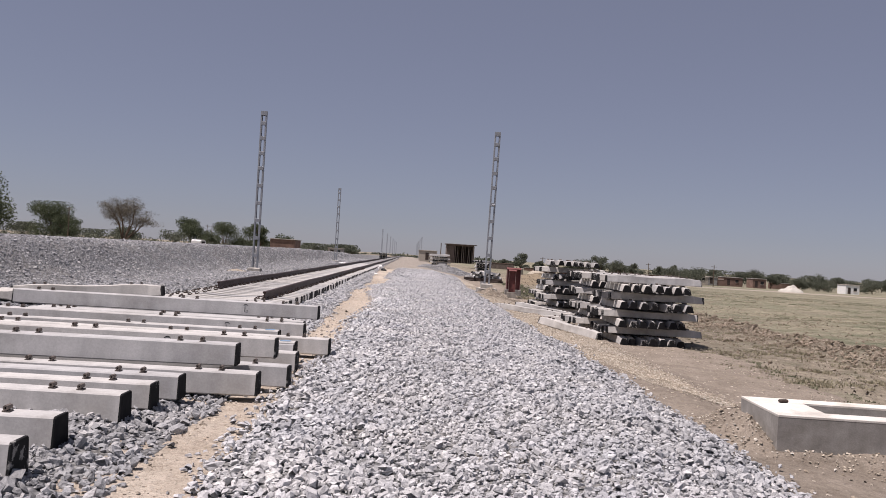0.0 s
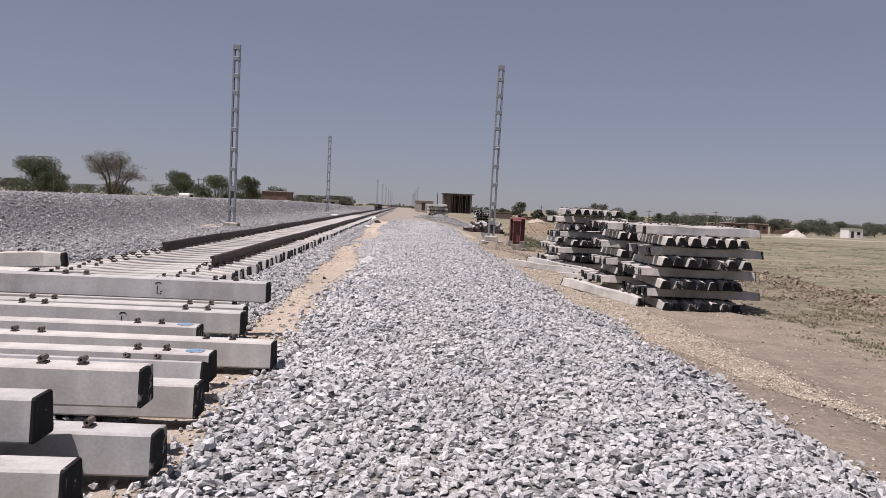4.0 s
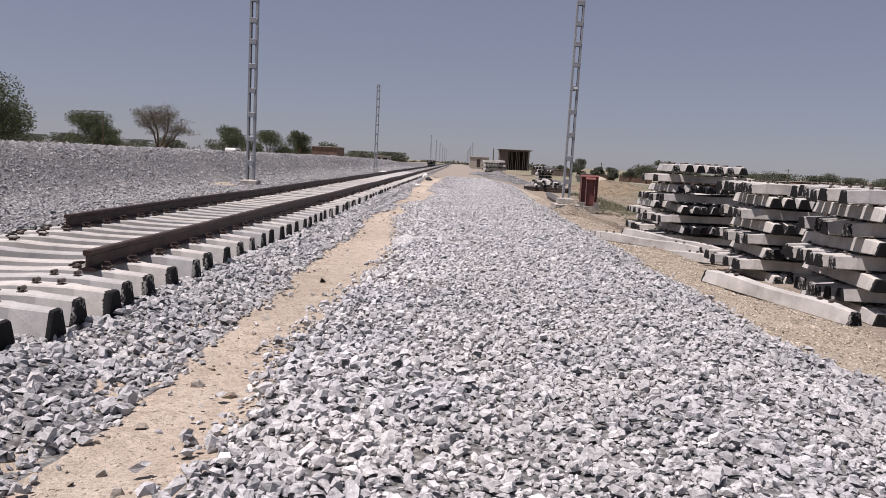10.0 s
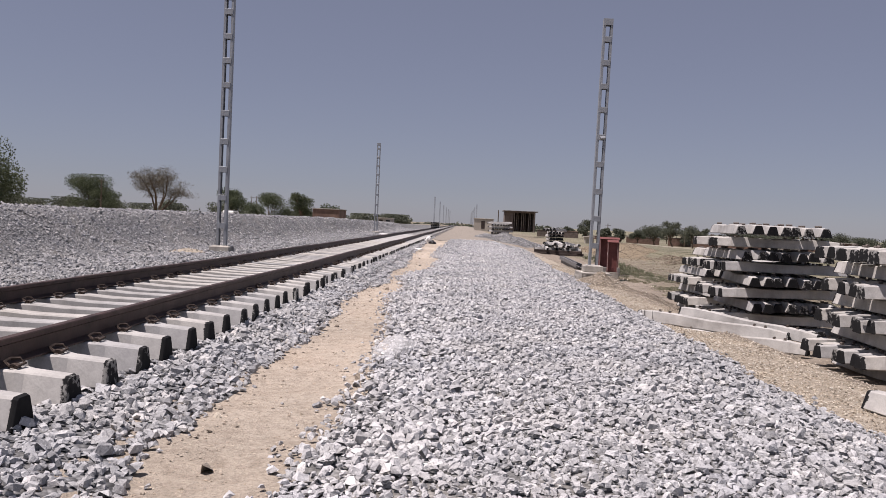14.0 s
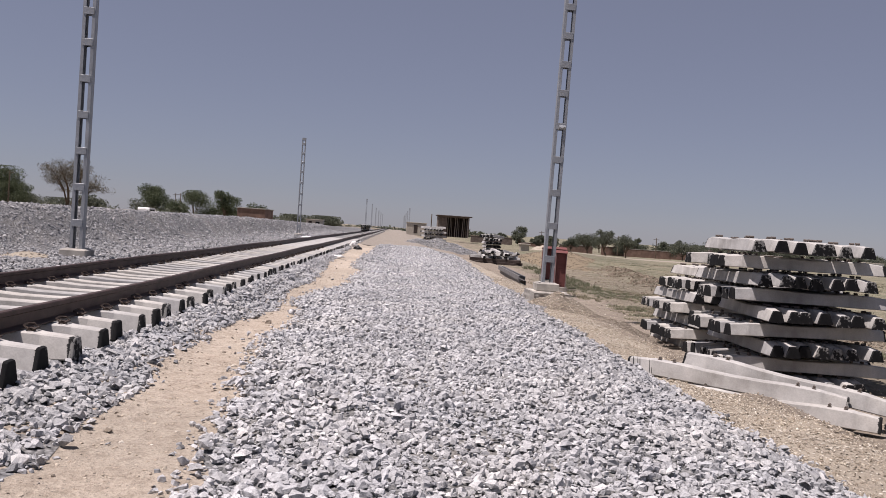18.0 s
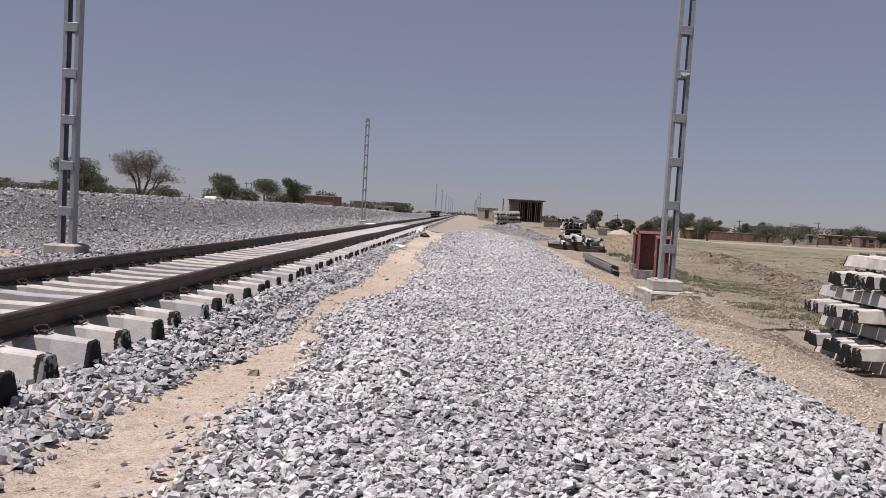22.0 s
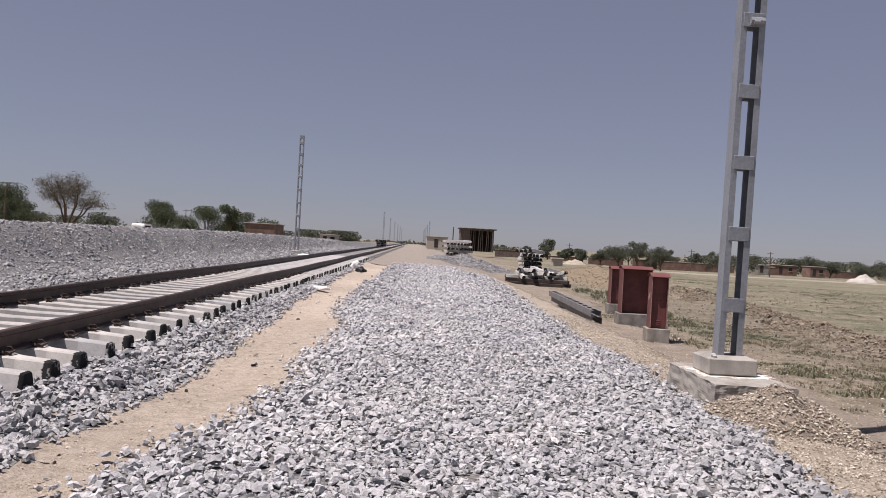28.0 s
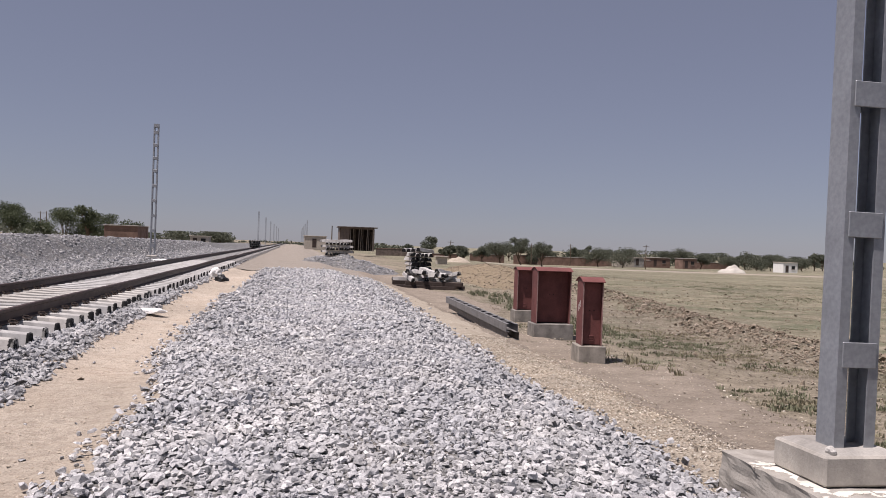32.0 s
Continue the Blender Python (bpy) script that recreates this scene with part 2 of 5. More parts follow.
def concrete(name, c, dark, scale=3.0, painted=0.0, relief=0.5):
    """Precast concrete with streaks, pores, dust and a tone of its own for each piece; painted: where brushed black ends begin."""
    k = Mat(name, 0.85, 0, 0.25)
    f, g = k.noise(scale, 5.0, 0.6), k.noise(55.0, 3.0)
    s = k.noise(6.0, 4.0, 0.6, (1.0, 1.0, 0.25))
    col = k.ramp(f, [(0.3, dark), (0.7, c)])
    col = k.mix(col, k.ramp(s, [(0.3, (0.8, 0.8, 0.8)), (0.6, (1.05, 1.05, 1.05))]), 0.6, "MULTIPLY")
    col = k.mix(col, k.ramp(k.rnd(), [(0.0, (0.84, 0.845, 0.86)), (0.5, (1.0, 0.985, 0.96)), (1.0, (1.12, 1.09, 1.04))]), 1.0, "MULTIPLY")
    stain, pore = k.noise(1.3, 5.0, 0.7), k.noise(95.0, 2.0, 0.5)
    col = k.mix(col, k.ramp(stain, [(0.34, (0.74, 0.72, 0.69)), (0.52, (1.04, 1.04, 1.04))]), 0.7, "MULTIPLY")
    col = k.mix(col, k.ramp(pore, [(0.70, (1, 1, 1)), (0.76, (0.55, 0.54, 0.53))]), 0.6, "MULTIPLY")
    col = k.mix(col, k.ramp(g, [(0.3, (0.88, 0.88, 0.88)), (0.7, (1.07, 1.07, 1.07))]), 0.8, "MULTIPLY")
    if painted:
        xyz = k.n.new("ShaderNodeSeparateXYZ")
        k.l.new(k.co, xyz.inputs[0])
        last = xyz.outputs[0]
        for op, other in (("ABSOLUTE", None), ("ADD", k.noise(7.0, 4.0, 0.7)), ("ADD", k.noise(26.0, 3.0, 0.6, (0.15, 1.0, 1.0))), ("ADD", k.rnd())):
            m = k.n.new("ShaderNodeMath")
            m.operation = op if op == "ABSOLUTE" else "MULTIPLY_ADD"
            if other is None:
                k.l.new(last, m.inputs[0])
            else:
                k.l.new(other, m.inputs[0])
                m.inputs[1].default_value = 0.07
                k.l.new(last, m.inputs[2])
            last = m.outputs[0]
        mask = k.n.new("ShaderNodeMapRange")
        mask.inputs["From Min"].default_value, mask.inputs["From Max"].default_value = painted + 0.105, painted + 0.115
        k.l.new(last, mask.inputs["Value"])
        col = k.mix(col, (0.016, 0.016, 0.017), mask.outputs[0])
    k.color(col)
    k.bump(g, relief, 0.005)
    return k.m


M_CONC = concrete("turnout sleeper concrete", (0.475, 0.474, 0.474), (0.375, 0.374, 0.377), 3.0, 0.0, 0.2)
M_CONC_S = concrete("sleeper concrete with painted ends", (0.49, 0.482, 0.47), (0.365, 0.36, 0.356), 3.0, 1.345, 0.3)
M_CONC_R = concrete("cast concrete", (0.42, 0.40, 0.37), (0.27, 0.26, 0.245), 2.0)
M_CONC_D = concrete("rough stained concrete", (0.355, 0.34, 0.318), (0.25, 0.238, 0.222), 5.0)
M_CONC_P = concrete("plinth concrete", (0.33, 0.312, 0.285), (0.165, 0.157, 0.145), 4.0)
M_CONC_W = concrete("lime-washed concrete", (0.66, 0.64, 0.60), (0.50, 0.48, 0.45), 2.5)


def black_paint():
    """Brushed black paint, worn through to the concrete in patches, more on some pieces than on others."""
    k = Mat("black end paint", 0.9, 0, 0.12)
    f = k.noise(8.0, 5.0, 0.62)
    m = k.n.new("ShaderNodeMath")
    m.operation = "MULTIPLY_ADD"
    m.inputs[1].default_value = 0.22
    k.l.new(k.rnd(), m.inputs[0])
    k.l.new(f, m.inputs[2])
    k.color(k.ramp(m.outputs[0], [(0.3, (0.008, 0.008, 0.009)), (0.72, (0.02, 0.02, 0.021)), (0.76, (0.24, 0.235, 0.225))]))
    k.bump(f, 0.4, 0.004)
    return k.m


M_BLACK = black_paint()
M_RAIL = simple("rusty rail steel", (0.068, 0.043, 0.037), 0.55, 0.3, 0.35, 5.0, 0.25, 0.002)
M_IRON = simple("rusted cast iron", (0.065, 0.048, 0.04), 0.8, 0.25, 0.4, 20.0, 0.4, 0.003)
M_INSERT = simple("weathered cast iron", (0.15, 0.125, 0.11), 0.8, 0.2, 0.35, 24.0, 0.4, 0.003)
M_GALV = simple("galvanised steel", (0.325, 0.34, 0.362), 0.55, 0.5, 0.12, 3.0, 0.12, 0.001, 0.5)
M_GALV_OLD = simple("weathered galvanised steel", (0.215, 0.21, 0.21), 0.65, 0.35, 0.2, 3.0, 0.15, 0.001, 0.4)
M_RED = simple("red oxide paint", (0.145, 0.05, 0.046), 0.7, 0.0, 0.25, 3.0, 0.15, 0.002, 0.4)
M_REDEDGE = simple("worn red paint in a sunlit tone", (0.30, 0.20, 0.185), 0.8, 0.0, 0.3, 14.0, 0.2, 0.002)
M_DARKW = simple("dark weathered sheet", (0.06, 0.045, 0.04), 0.8, 0.1, 0.35, 1.2, 0.3, 0.01)
M_SHEDW = simple("weathered brown boards", (0.155, 0.125, 0.108), 0.9, 0.0, 0.35, 1.6, 0.3, 0.01)
M_POST = simple("bleached wood", (0.27, 0.235, 0.205), 0.9, 0.0, 0.3, 2.0, 0.3, 0.01)
M_ROOF = simple("grey roofing sheet", (0.33, 0.32, 0.32), 0.7, 0.1, 0.25, 0.8, 0.2, 0.01)
M_BRICK = simple("red brick wall", (0.195, 0.128, 0.102), 0.9, 0, 0.3, 0.8, 0.4, 0.02)
M_PLASTER = simple("pale plaster", (0.42, 0.38, 0.325), 0.9, 0, 0.15, 0.5)
M_WHITE = simple("white paint", (0.78, 0.78, 0.76), 0.6, 0, 0.06, 2.0)
M_DARK = simple("dark interior", (0.02, 0.02, 0.02), 0.9, 0, 0.2, 2.0)
M_BARK = simple("bark", (0.12, 0.09, 0.065), 0.95, 0, 0.35, 2.0, 0.6, 0.03)
M_CLOTH = simple("white plastic sack", (0.75, 0.74, 0.72), 0.6, 0, 0.08, 6.0)
M_BLACKPL = simple("black plastic", (0.02, 0.02, 0.022), 0.4, 0, 0.2, 6.0)
M_CHALK = simple("chalk marks", (0.55, 0.5, 0.48), 0.9, 0, 0.2, 20.0)
M_PALEHEAP = simple("pale sand heap", (0.44, 0.415, 0.37), 0.95, 0, 0.12, 1.0, 0.4, 0.03)
M_TRACK = simple("pale dirt track", (0.30, 0.262, 0.215), 0.95, 0, 0.15, 0.3, 0.4, 0.03)
M_TYRE = simple("tyre rubber", (0.02, 0.02, 0.02), 0.8, 0, 0.2, 8.0)
M_BLUE = simple("blue paint mark", (0.17, 0.26, 0.38), 0.7, 0, 0.2, 20.0)


def leaf_mat(name, a, b, thin=0.3):
    """Leaves or blades that let some light through."""
    k = Mat(name, 0.75, 0, 0.2)
    c = k.ramp(k.island(), [(0.0, a), (1.0, b)])
    k.color(c)
    glow, both = k.n.new("ShaderNodeBsdfTranslucent"), k.n.new("ShaderNodeMixShader")
    k.l.new(c, glow.inputs["Color"])
    both.inputs[0].default_value = thin
    k.l.new(k.b.outputs[0], both.inputs[1])
    k.l.new(glow.outputs[0], both.inputs[2])
    k.l.new(both.outputs[0], k.n["Material Output"].inputs["Surface"])
    return k.m


M_LEAF = leaf_mat("leaves", (0.06, 0.072, 0.042), (0.115, 0.135, 0.078))
# far foliage: the veil of distant haze is mixed into this paler, greyer colour
M_LEAF_HAZE = leaf_mat("far leaves paled by haze", (0.085, 0.095, 0.07), (0.14, 0.15, 0.11))
M_LEAFDRY = leaf_mat("dry twigs", (0.105, 0.094, 0.075), (0.18, 0.163, 0.13))
M_GRASS = leaf_mat("grass blades", (0.15, 0.158, 0.1), (0.25, 0.255, 0.17))
M_STRAW = leaf_mat("straw", (0.3, 0.262, 0.19), (0.46, 0.41, 0.31))
M_GRASSDRY = leaf_mat("dry grass", (0.22, 0.2, 0.135), (0.36, 0.325, 0.23))


# ---- mesh helpers ----
def mesh_object(name, bm, material, parent=None, smooth=False):
    me = bpy.data.meshes.new(name)
    bm.normal_update()
    bm.to_mesh(me)
    bm.free()
    me.materials.append(material)
    if smooth:
        me.polygons.foreach_set("use_smooth", [True] * len(me.polygons))
    ob = new(name, me)
    if parent:
        ob.parent = parent
    return ob


def part(name, bm, material, parent, label="", smooth=False):
    return tagged(mesh_object(name, bm, material, parent, smooth), label)


def thing(name, label, category, m=None, group="", kind=""):
    e = new(name)
    e.empty_display_size = 0.2
    if m is not None:
        e.matrix_world = m
    return tagged(e, label, category, group, kind)


def share(name, me, parent, m):
    ob = new(name, me)
    ob.parent = parent
    ob.matrix_basis = m
    return ob


def box(bm, x0, x1, y0, y1, z0, z1, bevel=0.0, m=None):
    """A box with bevelled edges."""
    vs = [bm.verts.new((x, y, z)) for x in (x0, x1) for y in (y0, y1) for z in (z0, z1)]
    fs = [bm.faces.new([vs[i] for i in q]) for q in ((0, 1, 3, 2), (4, 6, 7, 5), (0, 4, 5, 1), (2, 3, 7, 6), (0, 2, 6, 4), (1, 5, 7, 3))]
    if bevel:
        es = list({e for f in fs for e in f.edges})
        r = bmesh.ops.bevel(bm, geom=es, offset=bevel, segments=1, affect="EDGES", profile=0.5)
        vs = list({v for f in r["faces"] for v in f.verts} | {v for v in vs if v.is_valid})
    if m is not None:
        bmesh.ops.transform(bm, matrix=m, verts=vs)
    return bm


def boxes(*rows, bevel=0.0):
    bm = bmesh.new()
    for r in rows:
        box(bm, *r, bevel=bevel)
    return bm


def tube(bm, pts, radii, sides=6):
    """A tapered tube through points."""
    rings = []
    for i, p in enumerate(pts):
        p = Vector(p)
        d = (Vector(pts[min(i + 1, len(pts) - 1)]) - Vector(pts[max(i - 1, 0)])).normalized()
        a = d.orthogonal().normalized()
        b = d.cross(a)
        rings.append([bm.verts.new(p + radii[i] * (math.cos(t) * a + math.sin(t) * b)) for t in (2 * math.pi * k / sides for k in range(sides))])
    for r, s in zip(rings, rings[1:]):
        for k in range(sides):
            bm.faces.new((r[k], r[(k + 1) % sides], s[(k + 1) % sides], s[k]))
    bm.faces.new(rings[0][::-1])
    bm.faces.new(rings[-1])
    return bm


def extrude_profile(prof, y0, y1, steps=1, along="y", wobble=None):
    """A closed profile (x, z) swept along y, in steps."""
    bm = bmesh.new()
    rings = []
    for i in range(steps + 1):
        y = y0 + (y1 - y0) * i / steps
        dx, dz = wobble(y) if wobble else (0, 0)
        rings.append([bm.verts.new((x + dx, y, z + dz)) for x, z in prof])
    n = len(prof)
    for r, s in zip(rings, rings[1:]):
        for k in range(n):
            bm.faces.new((r[k], r[(k + 1) % n], s[(k + 1) % n], s[k]))
    bm.faces.new(rings[0][::-1])
    bm.faces.new(rings[-1])
    bmesh.ops.recalc_face_normals(bm, faces=bm.faces)
    return bm


def raw_mesh(name, verts, quads, material, smooth=False):
    """A mesh from numpy arrays of points and of faces with three or four corners."""
    me = bpy.data.meshes.new(name)
    nv, nq = len(verts), len(quads)
    k = quads.shape[1]
    me.vertices.add(nv)
    me.vertices.foreach_set("co", np.ascontiguousarray(verts, np.float32).ravel())
    me.loops.add(nq * k)
    me.loops.foreach_set("vertex_index", np.ascontiguousarray(quads, np.int32).ravel())
    me.polygons.add(nq)
    me.polygons.foreach_set("loop_start", np.arange(0, nq * k, k, dtype=np.int32))
    me.polygons.foreach_set("use_smooth", np.full(nq, smooth))
    me.update(calc_edges=True)
    me.materials.append(material)
    return new(name, me)


# ---- the lie of the land ----
def sstep(a, b, v):
    t = np.clip((v - a) / (b - a), 0, 1)
    return t * t * (3 - 2 * t)


def wav(y, *terms):
    return sum(a * np.sin(y * k + p) for a, k, p in terms)


def sand_left(y):
    return np.interp(y, [0, 17, 20.4, 22.5, 24.4, 27, 28.4, 30.4, 32, 34.2, 35.4, 36.8, 37.8, 39, 41, 42.5, 44.1, 46.2, 49.6, 52, 57, 63, 76, 110],
                     [-1.5, -1.48, -1.54, -1.57, -1.68, -1.68, -1.62, -1.7, -1.86, -1.84, -1.74, -1.56, -1.58, -1.71, -1.85, -1.7, -1.64, -1.74, -1.82, -1.96, -2.03, -2.1, -2.3, -2.5]) + wav(y, (0.02, 2.1, 0), (0.02, 5.3, 1))


def gravel_left(y):
    return np.interp(y, [0, 10.5, 14.6, 17.1, 18.1, 19.2, 20.4, 21.4, 23, 23.9, 25.4, 28.2, 29.7, 31, 32.4, 34.1, 35.4, 36.3, 37.8, 39.2, 40.2, 41.2, 42, 43.6, 44.9, 46.4, 49.3, 51, 53, 58, 61, 66, 80],
                     [-1.0, -1.02, -0.98, -0.88, -0.89, -0.96, -0.98, -0.9, -0.84, -0.75, -0.72, -0.75, -0.93, -0.97, -1.12, -1.22, -1.04, -1.08, -1.33, -1.42, -1.25, -1.18, -0.9, -0.68, -0.82, -0.7, -0.64, -1.02, -1.05, -1.08, -1.12, -0.95, -0.9]) + wav(y, (0.02, 2.7, 2), (0.02, 5.6, 0), (0.02, 9.1, 1)) + 0.05


def ridge_x(y):
    return np.interp(y, [0, 20, 38, 60, 95, 140], [14.0, 14.3, 14.9, 15.2, 17.8, 21.0])


def gravel_right(y):
    return np.interp(y, [0, 8, 12, 20, 24, 30, 36, 42, 44.8, 47.4, 50, 53, 62, 80], [3.3, 3.35, 3.5, 3.65, 3.35, 3.35, 3.6, 3.4, 3.72, 3.78, 3.6, 3.55, 3.85, 4.4]) + wav(y, (0.08, 1.3, 0), (0.05, 3.9, 2))


def grit_left(y):
    return np.maximum(gravel_right(y) - 0.3, np.interp(y, [14.4, 15.2, 16.1, 17.7, 19.5], [4.95, 4.55, 4.05, 3.95, 3.2]))


def grit_right(y):
    return np.interp(y, [14.4, 14.8, 17.4, 20.4, 23, 28, 40, 84], [5.0, 5.03, 5.16, 5.34, 5.46, 5.3, 5.0, 5.0]) + wav(y, (0.06, 0.8, 2), (0.06, 2.3, 0), (0.03, 6.1, 1))


def ruffle(x, y, a, s):
    return a * (np.sin(x * s + 1.3 * np.sin(y * s * 0.7)) * np.sin(y * s * 1.1 + np.sin(x * s * 0.9)))


def land(x, y):
    """The height of the ground at x, y (arrays)."""
    x, y = np.asarray(x, float), np.asarray(y, float)
    drop = np.interp(y, [0, 15, 28, 36, 45, 60, 70, 84, 120, 200], [-0.55, -0.72, -0.76, -0.9, -0.86, -1.12, -1.1, -0.78, -0.75, -0.8])
    mid = 0.04 * np.exp(-((x - 1.2) / 1.4) ** 2) - 0.04
    right = mid + (-0.40 - mid) * sstep(2.1, 4.0, x)
    right = right + (-0.50 + 0.40) * sstep(4.0, 5.0, x)
    right = right + (drop + 0.50) * sstep(4.9, 6.2, x)
    right = right - 0.2 * sstep(9, 13, x) + 0.26 * np.exp(-((x - ridge_x(y)) / 1.0) ** 2) * (1 + 0.35 * np.sin(y * 1.7 + np.sin(y * 0.6) * 2))
    right = right - 0.15 * np.exp(-((y - 36.2) / 2.6) ** 2) * sstep(3.4, 3.9, x) * sstep(5.4, 4.7, x)
    sandz = -0.07
    z = np.where(x > -0.5, right, sandz + (right - sandz) * sstep(-1.3, -0.5, x))
    z = np.where(x < -1.5, sandz + (0.03 - sandz) * sstep(-1.6, -2.35, x), z)
    bank = np.interp(y, [-40, 90, 150, 230], [1.22, 1.22, 0.9, 0.3])
    z = np.where(x < -6.2, 0.03 + 0.05 * sstep(-6.2, -7.2, x) + (bank - 0.08) * sstep(-8.2, -10.9, x) * (0.35 + 0.65 * sstep(-8.2, -10.6, x)), z)
    z = np.where(x < -18, bank + (-0.9 - bank) * sstep(-18, -24, x), z)
    edge = sstep(-1.0, -0.5, x) * sstep(0.7, 0.1, x) + sstep(1.9, 2.5, x) * sstep(3.7, 3.2, x)
    z = z + 0.035 * edge * np.sin(y * 2.3 + 1.4 * np.sin(x * 2.1)) * np.sin(x * 3.1 + y * 0.9)
    far = sstep(90, 130, y) * sstep(-2, -1, x) * (1 - sstep(24, 40, x))
    z = z - 1.5 * sstep(24, 60, x) * sstep(60, 210, y)
    z = z + (ruffle(x, y, 0.016, 2.7) + ruffle(x + 3, y, 0.009, 7.1)) * (1 + 1.5 * sstep(8, 11, x)) * (1 - 0.6 * sstep(-0.8, 0.2, x) * sstep(3.4, 2.6, x))
    return z * (1 - far) + np.where(x > -1.5, np.maximum(z, -0.3 + (-0.6) * sstep(8, 14, x)), z) * far


def sheet(name, left, right, y0, y1, nx, ny, lift, material, rough=0.012, kind_label="", dip=0.0, near_dip=0.0):
    """A strip of ground between two edges that are functions of y."""
    ys = np.linspace(y0, y1, ny)
    u = np.linspace(0, 1, nx)
    l, r = left(ys), right(ys)
    X = l[:, None] + (r - l)[:, None] * u[None]
    Y = np.repeat(ys[:, None], nx, 1)
    Z = land(X, Y) + lift - dip * sstep(0.86, 1.0, u)[None] - near_dip * sstep(0.12, 0.0, u)[None]
    idx = np.arange(nx * ny).reshape(ny, nx)
    q = np.stack([idx[:-1, :-1], idx[:-1, 1:], idx[1:, 1:], idx[1:, :-1]], -1).reshape(-1, 4)
    ob = raw_mesh(name, np.stack([X, Y, Z], -1).reshape(-1, 3), q, material, True)
    return tagged(ob, kind_label, "ground", kind="structure")


def const(v):
    return lambda y: np.full_like(np.asarray(y, float), v)


# one ground sheet to the horizon, finer near the line walked
gx = np.concatenate([-np.geomspace(2500, 26, 16), np.arange(-25, 16.1, 0.45), np.geomspace(17, 2500, 30)])
gy = np.concatenate([-np.geomspace(1200, 13, 12), np.arange(-12, 110, 0.8), np.geomspace(111, 4000, 40)])
GX, GY = np.meshgrid(gx, gy)
GZ = land(GX, GY) - 0.06
gi = np.arange(GX.size).reshape(GX.shape)
gq = np.stack([gi[:-1, :-1], gi[:-1, 1:], gi[1:, 1:], gi[1:, :-1]], -1).reshape(-1, 4)
tagged(raw_mesh("ground", np.stack([GX, GY, GZ], -1).reshape(-1, 3), gq, M_FIELD, True), "dry stubble field with patches of green, running to the horizon", "ground", kind="structure")
sheet("dirt_verge", const(2.9), lambda y: 8.6 + wav(y, (0.7, 0.35, 0), (0.3, 1.1, 1)), -12, 130, 40, 500, 0.0, M_DIRT, 0.02, "bare brown dirt verge sloping down to the field", 0.12)
sheet("grit_verge", grit_left, grit_right, 14.4, 84, 20, 300, 0.012, M_GRIT, 0.01, "tan gritty soil beside the gravel", 0.05, 0.05)
sheet("sand_path", lambda y: sand_left(y) - 0.35, lambda y: gravel_left(y) + 0.35, -6, 82, 14, 400, 0.0, M_SAND, 0.012, "narrow trodden path of pale orange sand")
sheet("dirt_path", lambda y: sand_left(y) - 0.35, lambda y: gravel_left(y) + 0.35, 82, 130, 8, 60, 0.0, M_ROAD, 0.012, "dusty end of the path where it meets the dirt road")
sheet("dirt_road", const(-3.2), const(4.6), 82, 420, 14, 160, 0.018, M_ROAD, 0.03, "pale dirt road beyond the end of the gravel")
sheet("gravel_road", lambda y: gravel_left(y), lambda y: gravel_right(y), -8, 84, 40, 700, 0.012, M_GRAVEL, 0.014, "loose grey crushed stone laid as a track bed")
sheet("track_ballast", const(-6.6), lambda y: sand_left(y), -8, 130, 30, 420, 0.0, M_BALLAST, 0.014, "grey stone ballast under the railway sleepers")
sheet("track_ballast_far", const(-6.6), const(-1.9), 130, 520, 10, 120, 0.0, M_BALLAST, 0.01, "grey stone ballast under the distant track")
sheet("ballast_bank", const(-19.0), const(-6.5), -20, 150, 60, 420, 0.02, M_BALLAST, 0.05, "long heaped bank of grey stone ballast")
sheet("ballast_bank_far", const(-19.0), const(-6.5), 150, 300, 24, 80, 0.02, M_BALLAST, 0.05, "far end of the ballast bank")

fx = np.linspace(42, 220, 70)
fu = np.linspace(-1, 1, 6)
FX = np.repeat(fx[:, None], 6, 1)
FY = 224 - 0.14 * (FX - 60) + fu[None] * (5.5 + wav(FX, (0.8, 0.13, 0)))
FZ = land(FX, FY) + 0.05 - 0.2 * (np.abs(fu) > 0.9)[None]
fi = np.arange(FX.size).reshape(FX.shape)
fq = np.stack([fi[:-1, :-1], fi[1:, :-1], fi[1:, 1:], fi[:-1, 1:]], -1).reshape(-1, 4)
tagged(raw_mesh("field_track", np.stack([FX, FY, FZ], -1).reshape(-1, 3), fq, M_TRACK, True), "pale dirt track along the far edge of the field", "track", kind="structure")


# ---- loose stones ----
# a broken stone: a five-sided foot and a four-sided, nearly level top joined by slanting facets
RING5, RING4 = np.arange(5) * math.pi / 2.5, np.arange(4) * math.pi / 2 + 0.35
STONE_F = np.array([(0, 1, 5), (1, 6, 5), (1, 2, 6), (2, 7, 6), (2, 3, 7), (3, 4, 7), (4, 8, 7), (4, 0, 8), (0, 5, 8), (5, 6, 7), (5, 7, 8)])


